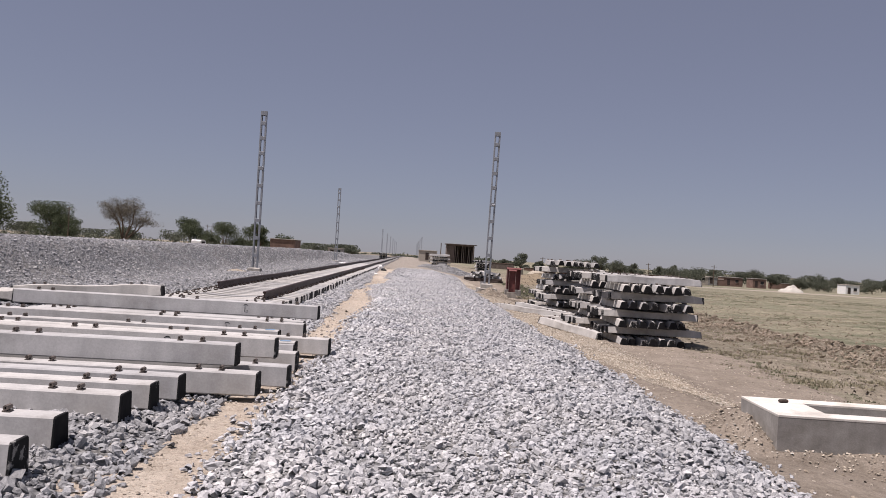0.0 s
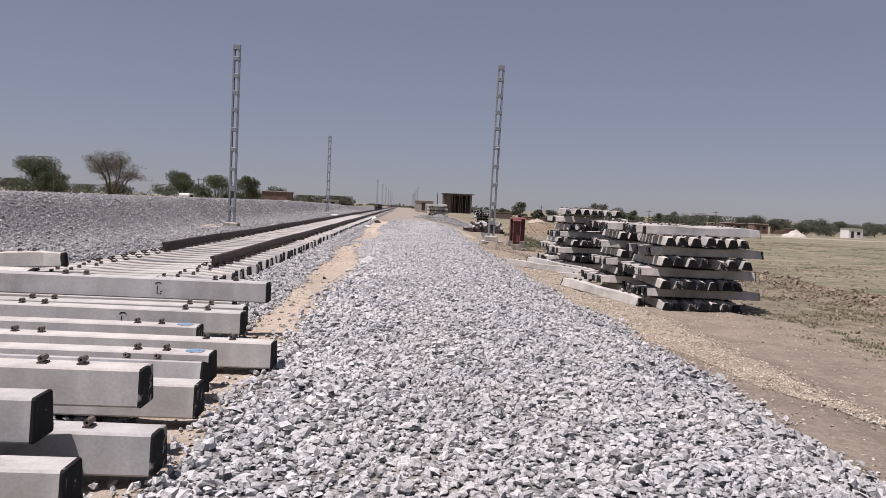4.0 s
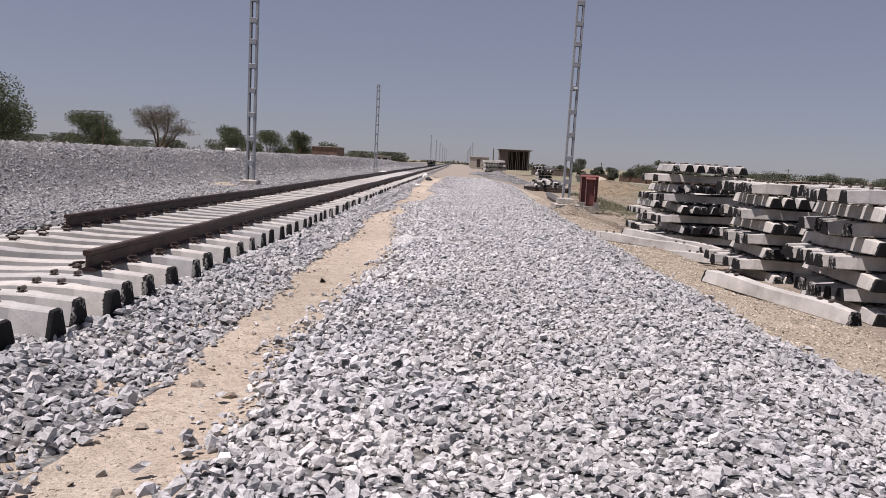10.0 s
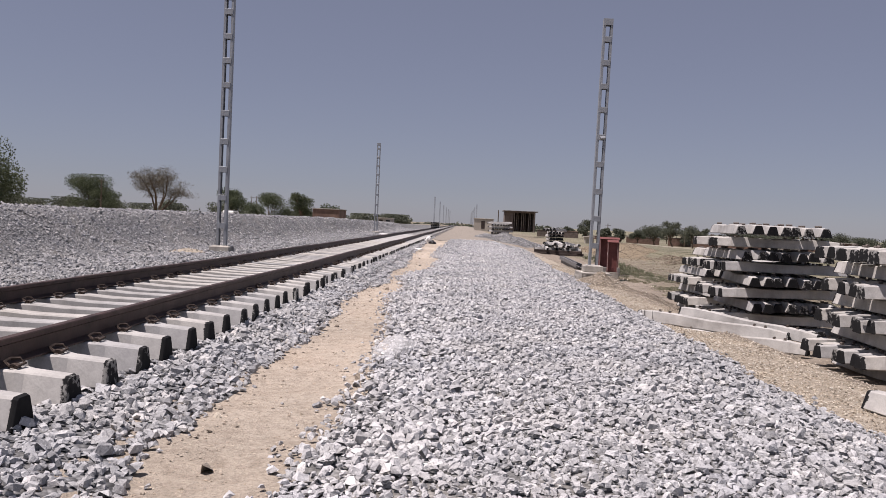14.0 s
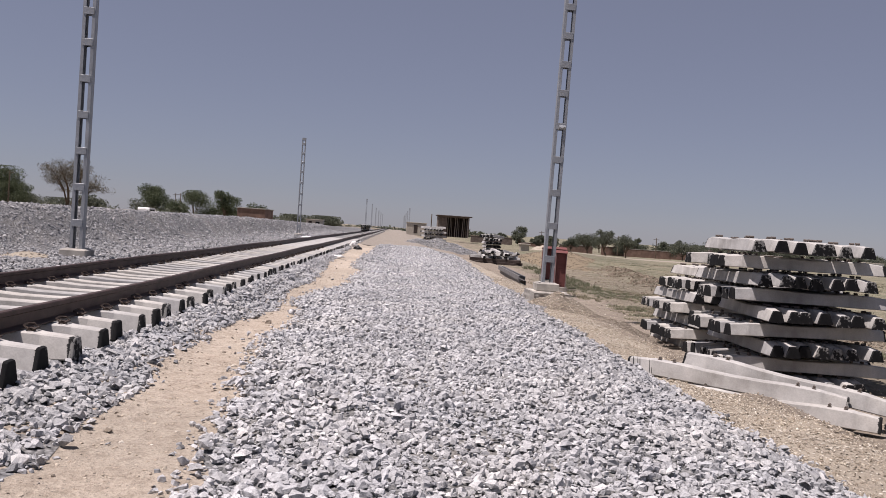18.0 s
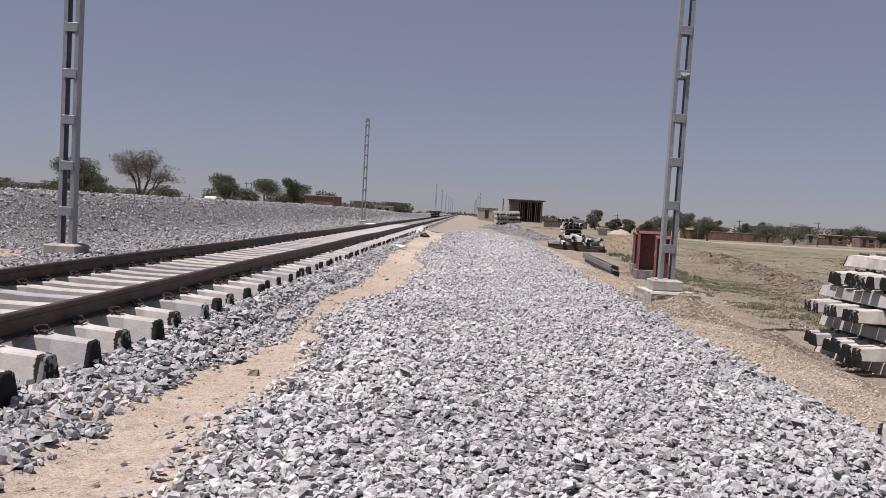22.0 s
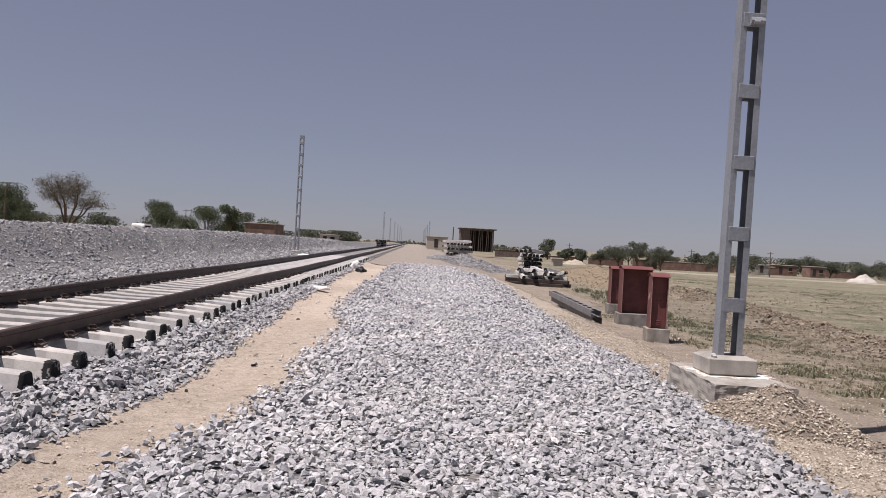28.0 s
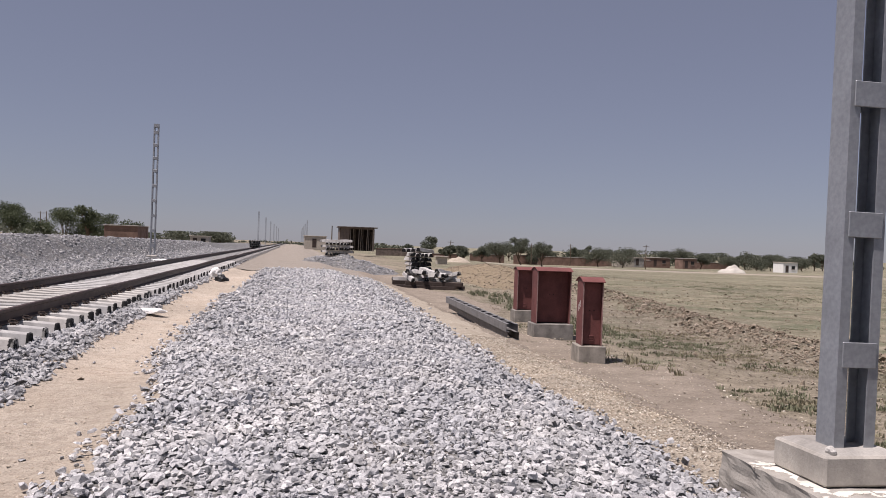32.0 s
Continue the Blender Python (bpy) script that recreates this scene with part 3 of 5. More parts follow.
def stones(name, x, y, size, material, label, rng, lift=0.25, flat=0.62, base=None, rise=0.0, tilt=0.4):
    """Angular stones of one kind lying on the ground, as one mesh."""
    n = len(x)
    r5, r4 = rng.uniform(0.8, 1.3, (n, 5)), rng.uniform(0.5, 1.0, (n, 4))
    a5, a4 = RING5 + rng.uniform(-0.45, 0.45, (n, 5)), RING4 + rng.uniform(-0.5, 0.5, (n, 4))
    v = np.concatenate([
        np.stack([r5 * np.cos(a5), r5 * np.sin(a5), rng.uniform(-0.8, 0.0, (n, 5))], -1),
        np.stack([r4 * np.cos(a4), r4 * np.sin(a4), rng.uniform(0.5, 0.95, (n, 4))], -1)], 1)
    v[:, 5:, :2] += rng.uniform(-0.25, 0.25, (n, 1, 2))
    v = v * rng.uniform(0.72, 1.2, (n, 1, 3)) * np.array([1.05, 0.72, flat])
    a, b, c = rng.uniform(0, 6.28, n), rng.normal(0, tilt, n), rng.normal(0, tilt, n) - np.arctan((land(x + 0.15, y) - land(x - 0.15, y)) / 0.3)
    ca, sa, cb, sb, cc, sc = np.cos(a), np.sin(a), np.cos(b), np.sin(b), np.cos(c), np.sin(c)
    X, Y, Z = v[..., 0], v[..., 1], v[..., 2]
    X, Y = ca[:, None] * X - sa[:, None] * Y, sa[:, None] * X + ca[:, None] * Y
    Y, Z = cb[:, None] * Y - sb[:, None] * Z, sb[:, None] * Y + cb[:, None] * Z
    X, Z = cc[:, None] * X + sc[:, None] * Z, -sc[:, None] * X + cc[:, None] * Z
    s = (size * 0.5)[:, None]
    z0 = (land(x, y) if base is None else base) + rise + size * lift * rng.uniform(0.3, 1.6, n)
    P = np.stack([X * s + x[:, None], Y * s + y[:, None], Z * s + z0[:, None]], -1).reshape(-1, 3)
    Q = (STONE_F[None] + 9 * np.arange(n)[:, None, None]).reshape(-1, 3)
    return tagged(raw_mesh(name, P, Q, material), label, "stones", kind="stuff")


def sizes(rng, n, mean):
    return np.clip(rng.lognormal(math.log(mean), 0.32, n), mean * 0.45, mean * 2.1)


R = np.random.default_rng(7)


def strip_stones(name, left, right, y0, y1, per_m2, mean, material, label, fray=0.12, lift=0.25, rise=0.0, flat=0.62, tilt=0.4):
    ys = np.linspace(y0, y1, 400)
    area = float(np.mean(right(ys) - left(ys))) * (y1 - y0)
    n = int(area * per_m2)
    y = R.uniform(y0, y1, n)
    l, r = left(y), right(y)
    u = R.uniform(0, 1, n)
    edge = R.normal(0, fray, n)
    x = l + (r - l) * u + np.where((u < 0.06) | (u > 0.94), edge, 0)
    return stones(name, x, y, sizes(R, n, mean), material, label, R, lift, flat, rise=rise, tilt=tilt)


GRAVEL = "pale grey crushed stones covering the track bed"
COARSE = "darker coarse crushed stones heaped along the edges of the track bed"


def gravel(y0, y1, per_m2, mean):
    """The stones of the track bed: trodden and pale in the middle, coarser and darker along both edges."""
    n = int(float(np.mean(gravel_right(np.linspace(y0, y1, 200)) - gravel_left(np.linspace(y0, y1, 200)))) * (y1 - y0) * per_m2)
    y = R.uniform(y0, y1, n)
    l, r = gravel_left(y), gravel_right(y)
    u = R.uniform(0, 1, n)
    x = l + (r - l) * u + np.where((u < 0.06) | (u > 0.94), R.normal(0, 0.12, n), 0)
    wob = 0.25 * np.sin(y * 1.1) + 0.15 * np.sin(y * 2.7 + 1) + R.normal(0, 0.22, n)
    near, verge = x - l < 0.75 + wob, r - x < 1.0 - wob
    for pick, m, grow, text, tilt in ((~near & ~verge, M_STONE if y1 < 60 else M_STONE_E, 0.93, GRAVEL, 0.24), (near & ~verge, M_STONE_E if y1 < 60 else M_STONE_S, 1.06, COARSE, 0.36),
                                      (verge, M_STONE_S, 1.06, "blue-grey coarse crushed stones spilling towards the verge", 0.36)):
        stones("road_gravel", x[pick], y[pick], sizes(R, int(pick.sum()), mean * grow), m, text, R, 0.42, 0.62, rise=0.008, tilt=tilt)


gravel(-6, 5.5, 190, 0.062)
for a, b in ((5.5, 17), (17, 30), (30, 43), (43, 53)):
    gravel(a, b, 800, 0.0445)
gravel(53, 62, 420, 0.055)
gravel(62, 84, 160, 0.07)
strip_stones("shoulder_ballast", const(-2.7), const(-2.05), 36, 62, 380, 0.055, M_STONE_S, "grey ballast stones heaped against the sleeper ends", 0.05, rise=0.06)
for a, b in ((4, 15), (15, 32), (32, 60)):
    strip_stones("shoulder_ballast", const(-2.75), sand_left, a, b, 540, 0.054, M_STONE_D if b < 16 else M_STONE_S, "grey ballast stones spilling beside the sleepers", 0.04)
strip_stones("shoulder_ballast", const(-2.75), sand_left, 60, 110, 120, 0.09, M_STONE_S, "grey ballast stones spilling beside the sleepers", 0.07)
strip_stones("track_stones", const(-6.7), const(-2.75), 4, 70, 45, 0.065, M_STONE_D, "grey ballast stones between the sleepers")
strip_stones("bank_stones", const(-11.6), const(-6.4), 13, 48, 250, 0.058, M_STONE_D, "grey ballast stones on the slope of the bank", 0.2)
strip_stones("bank_stones", const(-11.6), const(-6.4), 48, 80, 80, 0.075, M_STONE_D, "grey ballast stones on the slope of the bank", 0.2)
strip_stones("bank_stones", const(-11.6), const(-6.4), 80, 150, 24, 0.11, M_STONE_D, "grey ballast stones on the slope of the bank", 0.2)
strip_stones("bank_stones", const(-13.4), const(-11.4), 14, 110, 40, 0.07, M_STONE_D, "grey ballast stones on top of the bank", 0.2)
strip_stones("track_stones", const(-4.55), const(-3.0), 33, 66, 130, 0.055, M_STONE, "pale stones between the rails", 0.05, rise=0.07)
strip_stones("verge_grit", grit_left, grit_right, 14.5, 58, 850, 0.021, M_GRITLUMP, "fine pale tan grit on the verge", 0.12, 0.2, rise=0.012, flat=0.5, tilt=0.3)
strip_stones("path_pebbles", sand_left, gravel_left, 4, 60, 2.2, 0.04, M_STONE_D, "scattered stones on the sand path", 0.05, 0.2)
strip_stones("path_edge_lumps", lambda y: sand_left(y) - 0.06, lambda y: sand_left(y) + 0.2, 4, 60, 26, 0.028, M_LUMP, "brown lumps of earth along the edge of the path", 0.05, 0.08, flat=0.5)
strip_stones("path_edge_lumps", lambda y: gravel_left(y) - 0.2, lambda y: gravel_left(y) + 0.08, 4, 60, 34, 0.03, M_STONE_D, "small grey stones strayed onto the path", 0.05, 0.1, flat=0.55)
strip_stones("path_crumbs", sand_left, gravel_left, 4, 48, 200, 0.018, M_SANDLUMP, "crumbs of hard sand on the path", 0.05, 0.05, flat=0.32, tilt=0.15)
strip_stones("path_pebbles", sand_left, gravel_left, 4, 60, 2.5, 0.04, M_GRITLUMP, "half-buried brown stones on the sand path", 0.08, 0.0, flat=0.5)
strip_stones("path_stones", lambda y: sand_left(y) + 0.05, lambda y: gravel_left(y) - 0.05, 6, 58, 0.55, 0.085, M_LUMP, "larger half-buried brown stones on the sand path", 0.02, 0.02, flat=0.6)
strip_stones("path_stones", lambda y: sand_left(y) - 0.1, lambda y: gravel_left(y) - 0.1, 12, 22, 5.0, 0.055, M_GRITSTONE, "brown-grey stones scattered before the sleeper ends", 0.02, 0.1, flat=0.75)
strip_stones("verge_pebbles", const(3.3), const(5.2), 6, 70, 2, 0.034, M_LUMP, "scattered stones on the dirt verge", 0.1)
strip_stones("field_clods", lambda y: ridge_x(y) - 1.5 + 0.5 * np.sin(y * 0.9), lambda y: ridge_x(y) + 1.3 + 0.5 * np.sin(y * 0.7 + 2), 12, 90, 48, 0.08, M_CLOD, "clods of turned brown earth along the field edge", 0.6)
strip_stones("field_clods", lambda y: ridge_x(y) - 0.9, lambda y: ridge_x(y) + 0.8, 12, 90, 3.5, 0.2, M_CLOD, "large lumps of turned earth along the field edge", 0.4, 0.12, flat=0.5)
strip_stones("verge_clods", const(3.5), const(8.5), 6, 70, 26, 0.032, M_GRITLUMP, "crumbs of brown earth on the verge", 0.3, 0.05, flat=0.45, tilt=0.25)
strip_stones("field_clods", const(8), const(16), 10, 75, 14, 0.045, M_LUMP, "earth clods on the field edge", 0.5, 0.1, flat=0.5)
strip_stones("field_clods", const(9.5), const(30), 10, 90, 1.2, 0.08, M_CLOD, "earth clods on the stubble field", 0.5)


# ---- railway sleepers ----
STATIONS = [(-1.36, 0.126, 0.066, 0.184), (-1.10, 0.127, 0.077, 0.206), (-1.04, 0.127, 0.092, 0.214), (-0.64, 0.125, 0.095, 0.214), (-0.36, 0.119, 0.096, 0.196), (0.0, 0.117, 0.096, 0.190)]
STATIONS = STATIONS + [(-x, a, b, h) for x, a, b, h in reversed(STATIONS[:-1])]


def loft(stations, grow=0.0, c=0.012):
    """A sleeper's body: rings of eight points joined along its length."""
    bm = bmesh.new()
    rings = []
    for x, wb, wt, h in stations:
        wb, wt, h = wb + grow, wt + grow, h + grow
        k = wb + (wt - wb) * 0.93
        pts = [(-wb, c - grow), (-wb + c, -grow), (wb - c, -grow), (wb, c - grow), (k, h - c), (wt - c, h), (c - wt, h), (-k, h - c)]
        rings.append([bm.verts.new((x, y, z)) for y, z in pts])
    for r, s in zip(rings, rings[1:]):
        for i in range(8):
            bm.faces.new((r[i], s[i], s[(i + 1) % 8], r[(i + 1) % 8]))
    bm.faces.new(rings[0])
    bm.faces.new(rings[-1][::-1])
    bmesh.ops.recalc_face_normals(bm, faces=bm.faces)
    return bm


def as_mesh(name, bm, material, smooth=False):
    me = bpy.data.meshes.new(name)
    bm.normal_update()
    bm.to_mesh(me)
    bm.free()
    me.materials.append(material)
    if smooth:
        me.polygons.foreach_set("use_smooth", [True] * len(me.polygons))
    return me


ME_BODY = as_mesh("body", loft(STATIONS), M_CONC_S)
ME_END = as_mesh("painted_end", loft([(1.352, 0.126, 0.0668, 0.1845), (1.366, 0.1255, 0.065, 0.183), (1.381, 0.120, 0.060, 0.177)], 0.003), M_BLACK)


def insert_bm():
    """A cast iron shoulder: a low lug and a round eye that opens along the rail."""
    bm = box(bmesh.new(), -0.024, 0.024, -0.034, 0.034, -0.01, 0.01)
    n = 7
    rings = []
    for y, r in ((-0.038, 0.008), (-0.038, 0.019), (0.038, 0.019), (0.038, 0.008)):
        rings.append([bm.verts.new((r * math.cos(6.2832 * k / n), y, 0.03 + r * math.sin(6.2832 * k / n))) for k in range(n)])
    for a, b in ((0, 1), (1, 2), (2, 3), (3, 0)):
        for k in range(n):
            bm.faces.new((rings[a][k], rings[a][(k + 1) % n], rings[b][(k + 1) % n], rings[b][k]))
    bmesh.ops.recalc_face_normals(bm, faces=bm.faces)
    return bm


ME_INSERT = as_mesh("insert", insert_bm(), M_INSERT)


def clip_bm():
    """A sprung rail clip: a bent steel rod looped over the rail foot."""
    bm = bmesh.new()
    pts = [(0.07, -0.06, 0.02), (0.075, 0.045, 0.03), (0.03, 0.065, 0.055), (-0.01, 0.02, 0.06), (-0.01, -0.05, 0.05), (0.03, -0.065, 0.03), (0.055, -0.02, 0.02)]
    tube(bm, pts, [0.011] * 7, 5)
    box(bm, 0.0, 0.06, -0.03, 0.03, -0.005, 0.03, 0.006)
    return bm


ME_CLIP = as_mesh("rail_clip", clip_bm(), M_IRON)
SEATS = (-0.965, -0.775, 0.775, 0.965)


def sleeper(m, label, group, fittings="", ends=True):
    """One sleeper along its local x: body, black ends and what is fixed on it."""
    e = thing("railway_sleeper", label, "sleeper", m, group)
    share("body", ME_BODY, e, Matrix.Identity(4))
    if ends:
        share("painted_end", ME_END, e, Matrix.Identity(4))["label"] = "black painted end"
        share("painted_end", ME_END, e, pose(0, 0, 0, 0, 0, 180))["label"] = "black painted end"
    if fittings == "inserts":
        for s in SEATS:
            share("insert", ME_INSERT, e, pose(s, 0, 0.21))["label"] = "rusted cast iron insert"
    elif fittings == "clips":
        for s in SEATS:
            out = s > 0.87 or -0.87 < s < 0
            share("rail_clip", ME_CLIP, e, pose(s, 0, 0.21, 0, 0, 0 if out else 180))["label"] = "rusted spring clip"
    return e


TRACK_X = -3.772
rs = random.Random(5)
# laid sleepers that carry rails
ys = 20.9
n_laid = 0
while ys < 60:
    dx = rs.gauss(0, 0.02)
    sleeper(pose(TRACK_X + dx, ys, 0.042 + rs.gauss(0, 0.003), 0, 0, rs.gauss(0, 0.5)), "grey concrete railway sleeper with black ends under the rails", "sleepers under the track", "clips")
    ys += 0.598 + rs.gauss(0, 0.018)
    n_laid += 1
# laid sleepers still without rails
for i in range(7):
    sleeper(pose(TRACK_X + rs.gauss(0, 0.05) - 0.02 * i, 20.45 - 0.43 * i, 0.04, 0, 0, rs.gauss(0, 1.2)), "grey concrete railway sleeper with bare inserts awaiting rails", "sleepers awaiting rails", "inserts")
# distant sleepers, joined
bm = bmesh.new()
y = ys + 27
while y < 230:
    box(bm, TRACK_X - 1.37, TRACK_X + 1.37, y - 0.1, y + 0.1, 0.05, 0.24)
    y += 0.6
tagged(mesh_object("far_sleepers", bm, M_CONC), "distant row of grey concrete sleepers under the track", "sleepers", kind="stuff")

# long straight turnout sleepers lying loose across the formation
def long_meshes(length):
    half = length / 2
    st = [(-half + 0.015, 0.128, 0.105, 0.212), (-half * 0.4, 0.129, 0.106, 0.215), (half * 0.4, 0.129, 0.106, 0.215), (half - 0.015, 0.128, 0.105, 0.212)]
    return as_mesh("body", loft(st), M_CONC), as_mesh("painted_end", loft([(half - 0.016, 0.128, 0.105, 0.212), (half - 0.003, 0.1276, 0.1046, 0.2116), (half + 0.002, 0.1255, 0.1025, 0.2095)], 0.001, 0.011), M_BLACK)


def mark_mesh():
    """A painted scrawl on a sleeper's side: an arch over a hooked stroke."""
    bm = bmesh.new()
    arch = [(0.035 * math.cos(t), 0.15 + 0.025 * math.sin(t)) for t in (0.2, 0.9, 1.6, 2.3, 2.9)]
    for line in (arch, [(-0.012, 0.14), (-0.012, 0.06), (0.03, 0.055)], [(0.02, 0.085), (0.03, 0.055), (0.035, 0.085)]):
        tube(bm, [(px, -0.1285 + 0.107 * pz, pz) for px, pz in line], [0.006] * len(line), 4)
    return as_mesh("paint_mark", bm, M_BLACK)


LONG = {k: long_meshes(k) for k in (3.6, 4.2, 4.8)}
ME_MARK = mark_mesh()


def spot_mesh():
    """A ragged daub of paint."""
    bm = bmesh.new()
    bmesh.ops.create_grid(bm, x_segments=34, y_segments=34, size=0.1)
    gone = [f for f in bm.faces if f.calc_center_median().length > 0.078 + 0.02 * noise.noise(f.calc_center_median() * 22) or noise.noise(f.calc_center_median() * 60) < -0.42]
    bmesh.ops.delete(bm, geom=gone, context="FACES")
    return as_mesh("paint_spot", bm, M_BLUE)


ME_SPOT = spot_mesh()


def long_sleeper(xr, y, z, turn, length, roll=0.0, tilt=0.0, mark=False, spot=False):
    """A straight sleeper whose near end is at xr."""
    e = thing("turnout_sleeper", "long straight concrete sleeper lying loose" + (", blue spot on top" if spot else ", black mark on side" if mark else " with iron inserts"), "sleeper",
              pose(xr, y, z, roll, tilt, turn) @ pose(-length / 2, 0, 0), "loose turnout sleepers")
    body, end = LONG[length]
    h = length / 2
    share("body", body, e, Matrix.Identity(4))
    share("painted_end", end, e, Matrix.Identity(4))["label"] = "dark painted end"
    share("painted_end", end, e, pose(0, 0, 0, 0, 0, 180))["label"] = "dark painted end"
    for s in (h - 0.36, h - 0.58, h - 1.95, h - 2.17, -h + 0.36, -h + 0.58):
        share("insert", ME_INSERT, e, pose(s, 0, 0.213))["label"] = "rusted cast iron insert"
    if mark:
        share("paint_mark", ME_MARK, e, pose(h - 1.15, 0, 0))["label"] = "black painted mark"
    if spot:
        share("paint_spot", ME_SPOT, e, pose(h - 0.14, 0.02, 0.2165))["label"] = "blue paint spot"
    return e


PILE = [(6.2, -2.25, 0, 1.0, 4.2), (10.76, -1.46, 1, 1.6, 4.2), (7.25, -2.02, 0, -0.5, 4.2), (8.0, -2.08, 0, 0.8, 3.6), (8.95, -1.96, 0, -1.0, 4.2), (9.5, -1.90, 0, 0.5, 3.6), (10.0, -1.80, 0, 0.4, 4.2), (10.4, -1.18, 0, 0.6, 4.2), (11.0, -0.97, 0, -0.8, 4.8),
        (11.5, -1.19, 1, 0.6, 4.8), (12.15, -1.04, 0, 0.2, 4.2), (12.45, -1.55, 0, 0.2, 4.2), (12.8, -1.16, 0, -0.6, 4.2), (13.25, -1.20, 0, 0.5, 4.2), (13.85, -0.82, 0, -0.6, 4.8), (14.6, -1.62, 0, 0.5, 4.2), (15.12, -1.32, 0.33, -0.5, 4.8), (15.55, -1.38, 0.33, 1.0, 4.2),
        (15.88, -1.2, 1.36, -0.4, 4.8), (16.6, -1.7, 0, 0.6, 4.2), (17.2, -1.85, 0, -0.6, 4.2)]
for i, (y, xr, lev, turn, length) in enumerate(PILE):
    long_sleeper(xr, y, -0.005 + 0.222 * lev, turn, length, -14 if i == 12 else 0, 0.0, i in (9, 16, 18), i in (12, 13, 15))
sleeper(pose(-5.85, 18.6, 0.27, 0, -3, 8), "grey concrete sleeper lying askew on the others", "loose sleepers beside the path", "inserts")
sleeper(pose(-6.0, 18.2, 0.23, 90, 0, -3), "grey concrete sleeper lying on its side", "loose sleepers beside the path", "inserts")


# stacks of sleepers, layers crosswise
def stack(x0, y0, z0, layers, name, rise=0.26, count=7, pitch=0.29, top=7, shifts=()):
    """Layers laid in turn along and across the line; x0 is where the cross layers end, y0 where the others do."""
    rr = random.Random(int(x0 * 100 + y0 * 7))
    L = 2.75
    shift = dict(shifts)
    for k in range(layers):
        z = z0 + k * rise
        n = top if k == layers - 1 else count
        gap = pitch * rr.uniform(0.95, 1.06)
        sh, sk, skew = rr.gauss(0, 0.04) + shift.get(k, 0.0), rr.gauss(0, 0.04), rr.gauss(0, 2.6)
        for i in range(n):
            slip = rr.gauss(0, 0.065)
            dz = rr.uniform(-0.012, 0.012)
            if k % 2 == 0:
                m = pose(x0 + 0.52 + i * gap + rr.gauss(0, 0.02) + sh, y0 + L / 2 + slip + sk, z + dz, rr.gauss(0, 1.4), rr.gauss(0, 0.5), 90 + skew + rr.gauss(0, 1.2))
            else:
                m = pose(x0 + L / 2 + slip + sh, y0 + 0.52 + i * gap + rr.gauss(0, 0.02) + sk, z + dz, rr.gauss(0, 1.4), rr.gauss(0, 0.5), skew + rr.gauss(0, 1.2))
            sleeper(m, "grey concrete sleeper with black ends in a crosswise stack", name, "inserts")


stack(5.88, 25.95, -0.75, 8, "sleepers in the first stack", 0.25, shifts=((3, -0.08), (5, 0.05)))
stack(6.1, 30.75, -0.86, 8, "sleepers in the second stack", 0.262, shifts=((1, -0.22), (5, -0.05)))
stack(5.9, 37.45, -0.95, 9, "sleepers in the third stack", 0.285, 7, 0.285, shifts=((2, 0.18), (4, 0.12), (6, -0.06), (8, -0.08)))
stack(6.15, 41.25, -0.89, 7, "sleepers in the fourth stack", 0.262, 7, 0.29, 4, shifts=((5, 0.35), (6, 0.3)))
for x, y, z, tilt, a, long in ((4.77, 25.87, -0.455, -3.7, 116, 1.0), (4.89, 35.1, -0.56, -3.5, 150, 1.04), (5.2, 34.75, -0.78, -1.0, 146, 1.0), (5.59, 35.14, -0.52, -5.4, 139, 1.0)):
    e = sleeper(pose(x, y, z, 0, tilt, a) @ Matrix.Diagonal((long, 1, 1, 1)), "single grey concrete sleeper lying along the verge", "sleepers lying on the verge", "inserts")
    if z == -0.56:
        bm = bmesh.new()
        for k in (1.28, 1.22, 1.19, 1.06, 1.03):
            tube(bm, [(k + 0.03 * q, 0.129 - 0.05 * q, 0.03 + 0.17 * q) for q in (0, 0.5, 1)], [0.004] * 3, 4)
        part("paint_mark", bm, M_BLACK, e, "thin black painted strokes")

# far sleeper piles, joined
def joined(name, poses, label):
    for me, tag in ((ME_BODY, name), (ME_END, name + "_ends")):
        v = np.empty(len(me.vertices) * 3)
        me.vertices.foreach_get("co", v)
        v = np.c_[v.reshape(-1, 3), np.ones(len(me.vertices))]
        turns = [Matrix.Identity(4)] if me is ME_BODY else [Matrix.Identity(4), pose(0, 0, 0, 0, 0, 180)]
        bm = bmesh.new()
        for m in poses:
            for t in turns:
                p = v @ np.array(m @ t).T
                vs = [bm.verts.new(q[:3]) for q in p]
                for f in me.polygons:
                    bm.faces.new([vs[k] for k in f.vertices])
        tagged(mesh_object(tag, bm, M_CONC if me is ME_BODY else M_BLACK), label if me is ME_BODY else "black painted ends of far sleepers", "sleepers", kind="stuff")


far = [pose(TRACK_X + rs.gauss(0, 0.02), ys + 0.6 * i, 0.042, 0, 0, rs.gauss(0, 0.5)) for i in range(45)]
joined("distant_sleepers", far, "distant grey concrete sleepers under the track")
far = []
for k in range(7):
    for i in range(5):
        far.append(pose(7.3 + 0.262 * i + rs.gauss(0, 0.015), 90.6 + rs.gauss(0, 0.07), -0.82 + k * 0.262, rs.gauss(0, 1.5), 0, 90 + rs.gauss(0, 1.5)))
far += [pose(7.4 + 0.27 * i, 90.6 + rs.gauss(0, 0.05), 1.01, 0, rs.gauss(0, 1.0), 62 + rs.gauss(0, 2)) for i in range(4)]
joined("far_sleeper_stack", far, "far neat stack of grey concrete sleepers with black ends")
far = []
